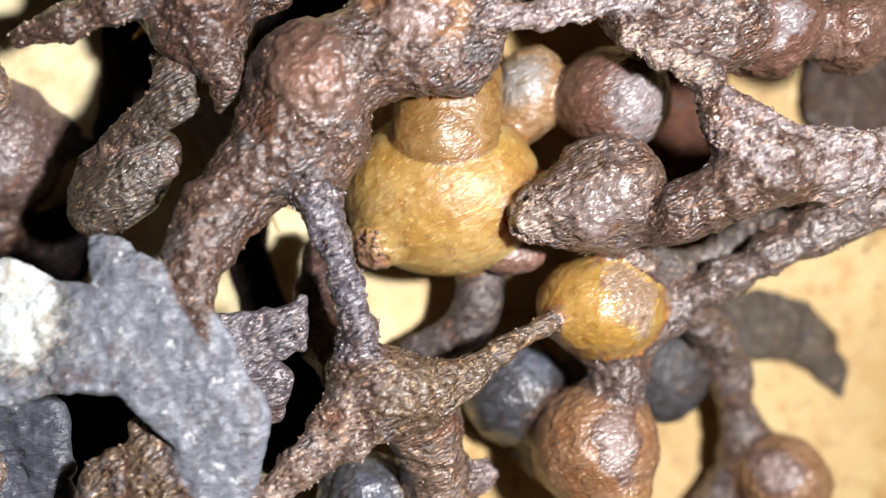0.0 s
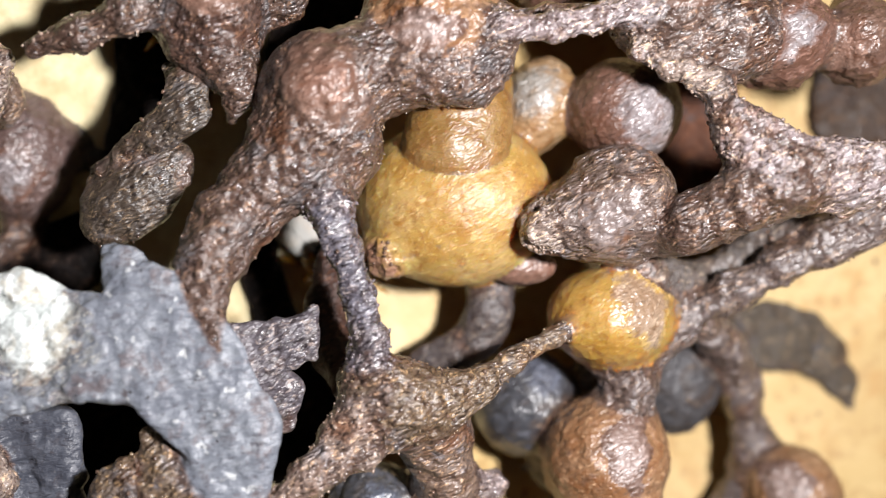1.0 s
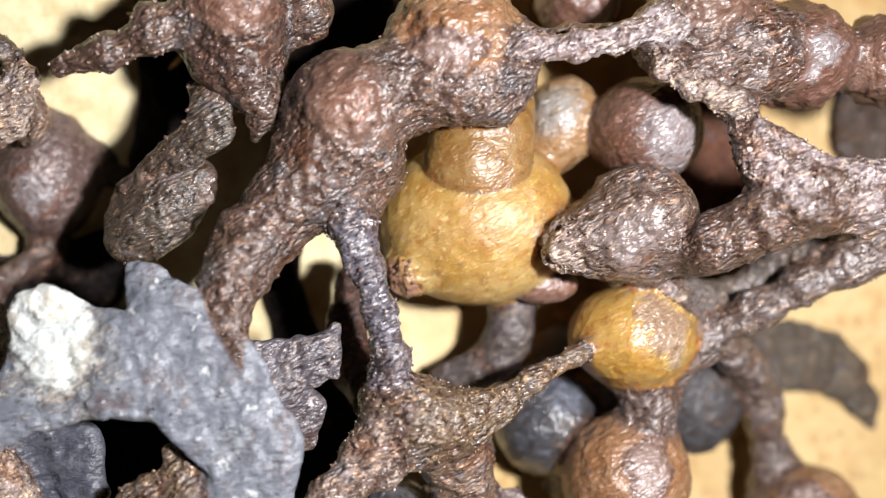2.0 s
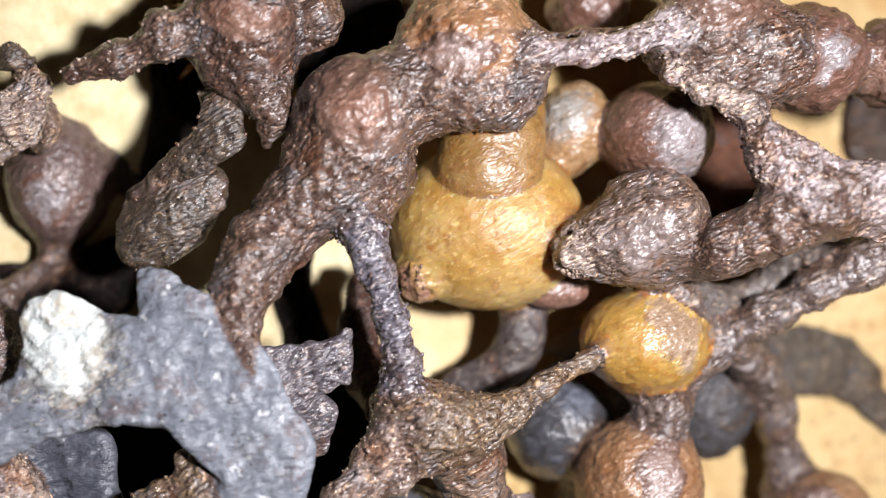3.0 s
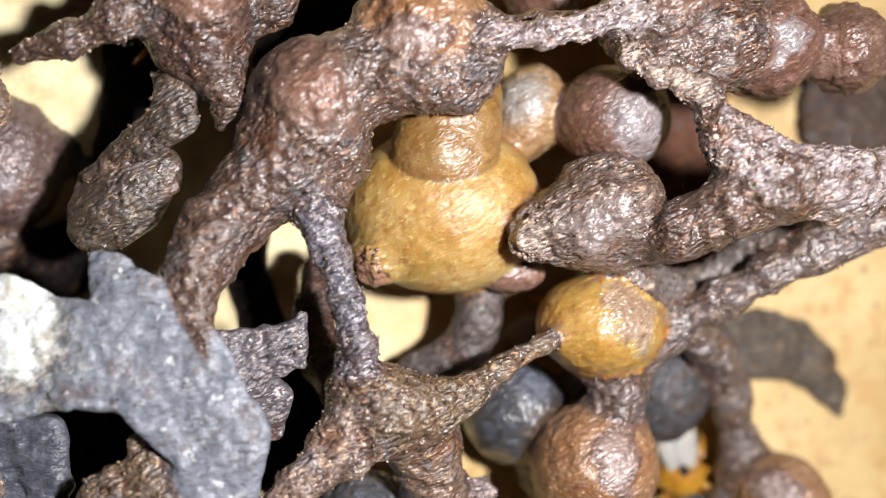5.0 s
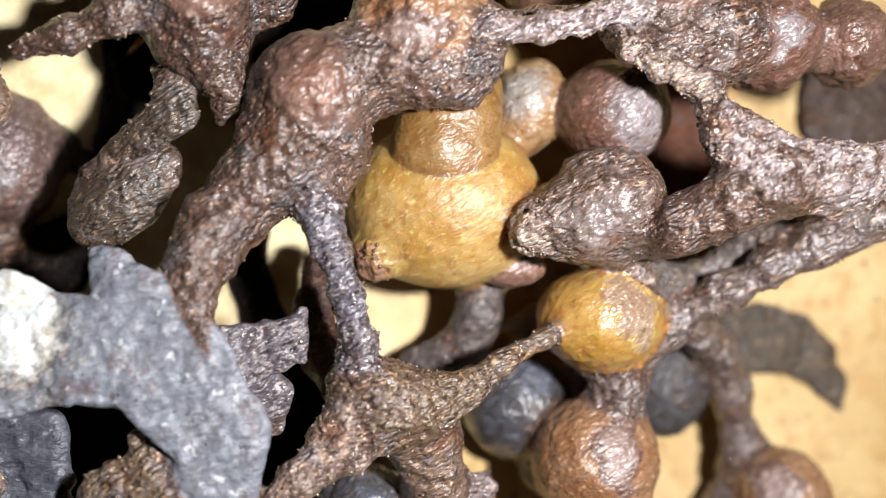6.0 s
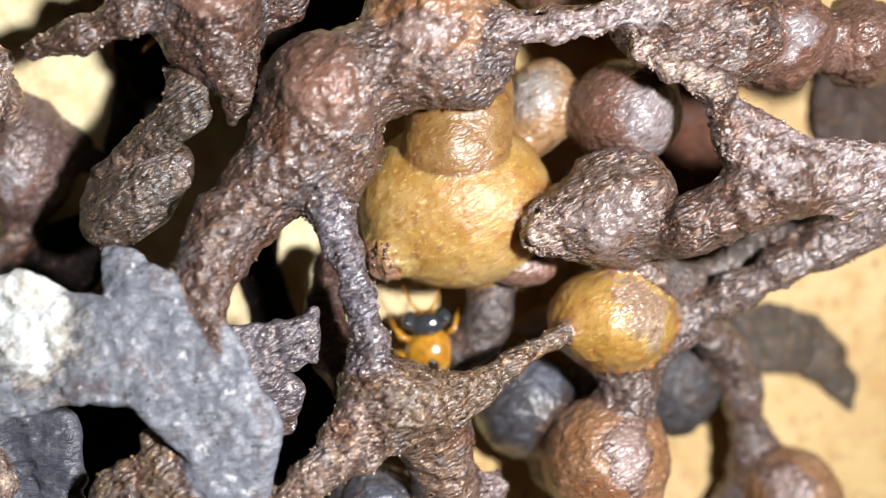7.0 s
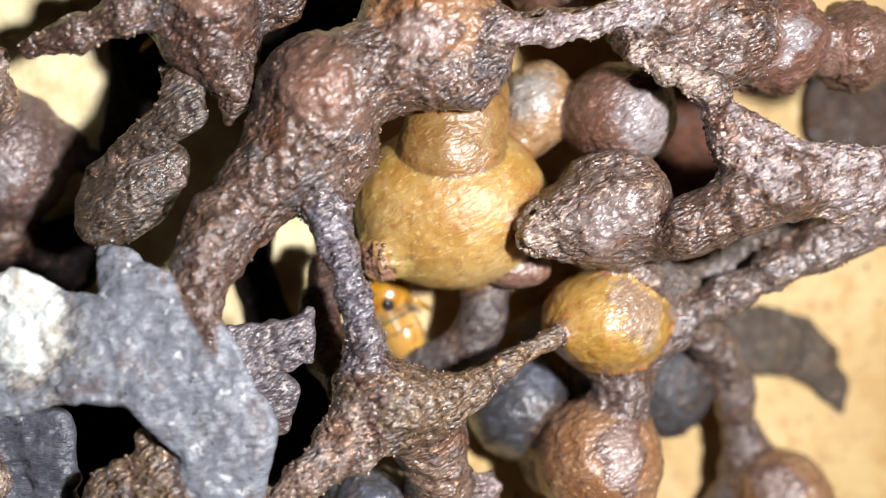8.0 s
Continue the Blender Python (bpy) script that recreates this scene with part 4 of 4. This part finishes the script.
def tube(points, bm=None, sides=8):
    """A tapered tube through points of x, y, z, radius in millimetres."""
    bm = bm or bmesh.new()
    rings = []
    for i, (x, y, z, r) in enumerate(points):
        a, b = Vector(points[max(i - 1, 0)][:3]), Vector(points[min(i + 1, len(points) - 1)][:3])
        q = (b - a).to_track_quat("Z", "Y")
        rings.append([bm.verts.new((Vector((x, y, z)) + q @ Vector((r * math.cos(t), r * math.sin(t), 0))) * MM) for t in (2 * math.pi * k / sides for k in range(sides))])
    for low, high in zip(rings, rings[1:]):
        for k in range(sides):
            bm.faces.new((low[k], low[(k + 1) % sides], high[(k + 1) % sides], high[k]))
    bm.faces.new(rings[0][::-1])
    bm.faces.new(rings[-1])
    return bm


def wing_blade(side, out):
    """One folded wing, a thin curved blade over the abdomen."""
    bm = bmesh.new()
    n, m = 12, 4
    grid = []
    for top in (0.03, -0.03):
        rows = []
        for i in range(n + 1):
            s = i / n
            half = 0.2 + 0.95 * math.sin(math.pi * min(1.0, 0.12 + 0.93 * s)) ** 0.8
            rows.append([bm.verts.new(Vector((-0.3 - 3.9 * s, side * (0.30 + (0.26 + out) * s) + half * (k / m - 0.5) * 1.25, 1.9 + 0.22 * math.sin(2.6 * s) - 0.35 * s + 0.03 * side - 0.3 * (k / m - 0.5) ** 2 + top)) * MM) for k in range(m + 1)])
        grid.append(rows)
    up, down = grid
    for i in range(n):
        for k in range(m):
            bm.faces.new((up[i][k], up[i][k + 1], up[i + 1][k + 1], up[i + 1][k]))
            bm.faces.new((down[i][k], down[i + 1][k], down[i + 1][k + 1], down[i][k + 1]))
        for k, flip in ((0, 1), (m, -1)):
            loop = (up[i][k], up[i + 1][k], down[i + 1][k], down[i][k])
            bm.faces.new(loop[::flip])
    for i, flip in ((0, -1), (n, 1)):
        for k in range(m):
            bm.faces.new((up[i][k], up[i][k + 1], down[i][k + 1], down[i][k])[::flip])
    return bm


def build_bee(out, wing, back, belly):
    """A small stingless bee that looks along x and stands at its origin."""
    bee = tagged(new("bee"), "small amber bee with grey eyes and silvery wings", "bee", "bees in the nest")
    bee.empty_display_size = 0.001
    head = part("head", ball((1.75, 0, 1.0), (0.62, 1.15, 0.85)), M_BEE, bee)
    part("vertex", ball((1.70, 0, 1.42), (0.60, 0.98, 0.52)), M_EYE, head, "glossy dark crown of the head")
    for side in (1, -1):
        part("eye", ball((1.95, side * 0.82, 1.15), (0.46, 0.44, 0.78), (side * -14, 0, side * 12)), M_EYE, head, "glossy grey compound eye")
        part("antenna", tube([(2.3, side * 0.2, 1.15, 0.07), (2.75, side * 0.55, 1.5, 0.06), (3.3, side * 0.8, 1.35, 0.06), (3.8, side * 0.95, 1.05, 0.04)]), M_BEE, head, "thin amber antenna")
    thorax = part("thorax", ball((0.1, 0, 1.05), (1.3, 1.35, 1.05)), M_BEE, bee)
    part("scutum", ball((-0.25, 0, 1.55), (0.55, 0.5, 0.6)), back, thorax, "glossy dark back plate")
    abdomen = part("abdomen", ball((-2.05, 0, 0.95), (1.55, 1.12, 0.92), (0, 6, 0)), belly, bee)
    for x, r in ((-1.2, 0.98), (-1.9, 1.0), (-2.6, 0.92)):
        part("band", ball((x, 0, 0.95), (0.13, 1.13 * r, 0.95 * r)), M_BEE_DARK, abdomen, "dark band of the abdomen")
    for side in (1, -1):
        part("wing", wing_blade(side, out), wing, bee, "folded wing")
        for x, spread_x in ((0.75, 1.35), (0.15, 0.1), (-0.4, -1.3)):
            part("leg", tube([(x, side * 0.75, 0.75, 0.18), (x + 0.3 * spread_x, side * 1.35, 1.15, 0.2), (x + 0.75 * spread_x, side * 1.7, 0.5, 0.15), (x + 1.0 * spread_x, side * 1.85, 0.05, 0.08)]), M_BEE, bee, "bent amber leg")
    return bee


BEES = [build_bee(0.0, M_WING, M_BEE_DARK, M_BEE)]
for _ in range(3):
    BEES.append(copy_thing(BEES[0], Matrix()))
BEES.append(build_bee(0.1, M_WING_CLEAR, M_BEE_DARK, M_HONEY))
BEES.append(build_bee(0.05, M_WING_CLEAR, M_BEE_DARK, M_BEE))
BEES.append(copy_thing(BEES[0], Matrix()))


def motions():
    # seconds, x, y, z in millimetres, heading and nose-up tilt in degrees
    ways = [
        [(0, 29.8, 2.0, 2.2, -100, 0), (0.1, 29.0, -1.5, 2.2, -95, 0), (0.2, 28.2, -4.9, 2.2, -80, 0), (0.3, 29.0, -7.5, 2.2, -74, 0), (0.4, 30.0, -9.8, 2.2, -75, 0), (0.6, 30.6, -15.0, 2.2, -80, 0), (1, 31.0, -23.0, 2.2, -85, 0), (8, 31.1, -24.6, 2.2, -85, 0)],
        [(0, -6.74, 3.04, 7.2, -50, 0), (0.6, -5.5, 1.7, 7.2, -55, 0), (1, -3.3, -1.1, 7.3, -45, 0), (1.2, -2.6, -1.7, 7.3, -34, 0), (1.3, 0.2, -3.1, 7.3, -14, 0), (1.4, 3.0, -4.6, 6.4, -14, 0), (1.5, 5.0, -5.0, 5.6, -10, 0), (1.7, 7.8, -5.2, 4.6, 5, 0), (2.2, 10.6, -4.4, 3.4, 20, 0), (8, 10.8, -4.3, 3.4, 20, 0)],
        [(0, 2.92, 1.55, 6.4, -80, 0), (3.3, 2.61, 0.94, 6.6, -85, 0), (3.5, 2.0, -0.2, 6.8, -95, 0), (3.6, 1.5, -3.1, 7.2, -98, 4), (3.7, 1.3, -4.4, 7.4, -100, 4), (3.9, 1.3, -7.0, 7.4, -104, 0), (4.1, 0.7, -7.6, 7.3, -100, 0), (4.3, 0.3, -6.6, 7.3, -98, 0), (4.5, 0.1, -6.4, 7.3, -96, 0), (4.7, -0.23, -10.78, 7, -112, 0), (5.2, -4.35, -18.38, 7, -115, 0), (5.8, -5.55, -25.92, 7, -110, 0), (8, -5.55, -26.22, 7, -110, 0)],
        [(0, 11.38, -12.72, 5, -10, 0), (3.5, 11.57, -12.92, 4.8, -10, 0), (3.7, 14.96, -13.94, 3.6, -15, 0), (3.9, 18.02, -14.91, 2.8, -30, 0), (4.1, 19.8, -15.8, 2.4, -45, 0), (4.3, 20.4, -15.9, 2.2, -70, 0), (4.5, 21.6, -20.5, 2.2, -75, 0), (4.8, 23.5, -24.0, 2.2, -70, 0), (5.5, 26.44, -27.84, 2.2, -60, 0), (8, 27.09, -28.16, 2.2, -60, 0)],
        [(0, 3.55, -26.32, 6, 100, 0), (5.6, 3.55, -26.01, 6, 100, 0), (6.2, 3.23, -15.81, 6.4, 100, 0), (6.6, 2.9, -10.53, 7, 110, 0), (6.8, 3.4, -7.8, 7.6, 80, 6), (6.9, 2.9, -6.6, 8, 84, 8), (7, 2.2, -6.0, 8.2, 98, 8), (7.2, 1.45, -5.75, 8.3, 108, 8), (7.4, 1.5, -5.2, 8.2, 106, 6), (7.5, 1.2, -4.7, 8, 106, 4), (7.7, 0.6, -4.0, 7.6, 110, 0), (8, 0.15, -3.2, 7.4, 116, 0)],
        [(0, -10.32, 11.4, 9.2, 185, 0), (3.9, -10.32, 11.11, 9.2, 185, 0), (4.3, -10.6, 8.9, 9.0, 188, 0), (4.4, -11.7, 7.8, 8.8, 190, 0), (4.5, -13.0, 7.3, 8.6, 196, 0), (4.6, -11.2, 8.4, 8.8, 193, 0), (4.7, -8.93, 9.56, 9.0, 190, 0), (5.1, -10.61, 11.11, 9.2, 185, 0), (8, -10.32, 11.4, 9.2, 185, 0)],
        [(0, 12.5, -11.2, 3.2, -60, 0), (4.6, 12.8, -11.0, 3.2, -50, 0), (4.7, 14.8, -10.6, 2.8, -55, 0), (4.8, 16.2, -11.0, 2.6, -70, 0), (4.9, 16.7, -12.1, 2.6, -72, 0), (5, 17.2, -13.2, 2.5, -76, 0), (5.1, 17.9, -15.7, 2.4, -80, 0), (5.2, 18.2, -18.4, 2.3, -84, 0), (5.6, 18.6, -25.0, 2.3, -86, 0), (8, 18.6, -25.6, 2.3, -86, 0)],
    ]
    for bee, rows in zip(BEES, ways):
        walk(bee, [(t, pose(x * MM, y * MM, z * MM, 0, -tilt, heading)) for t, x, y, z, heading, tilt in rows])


motions()
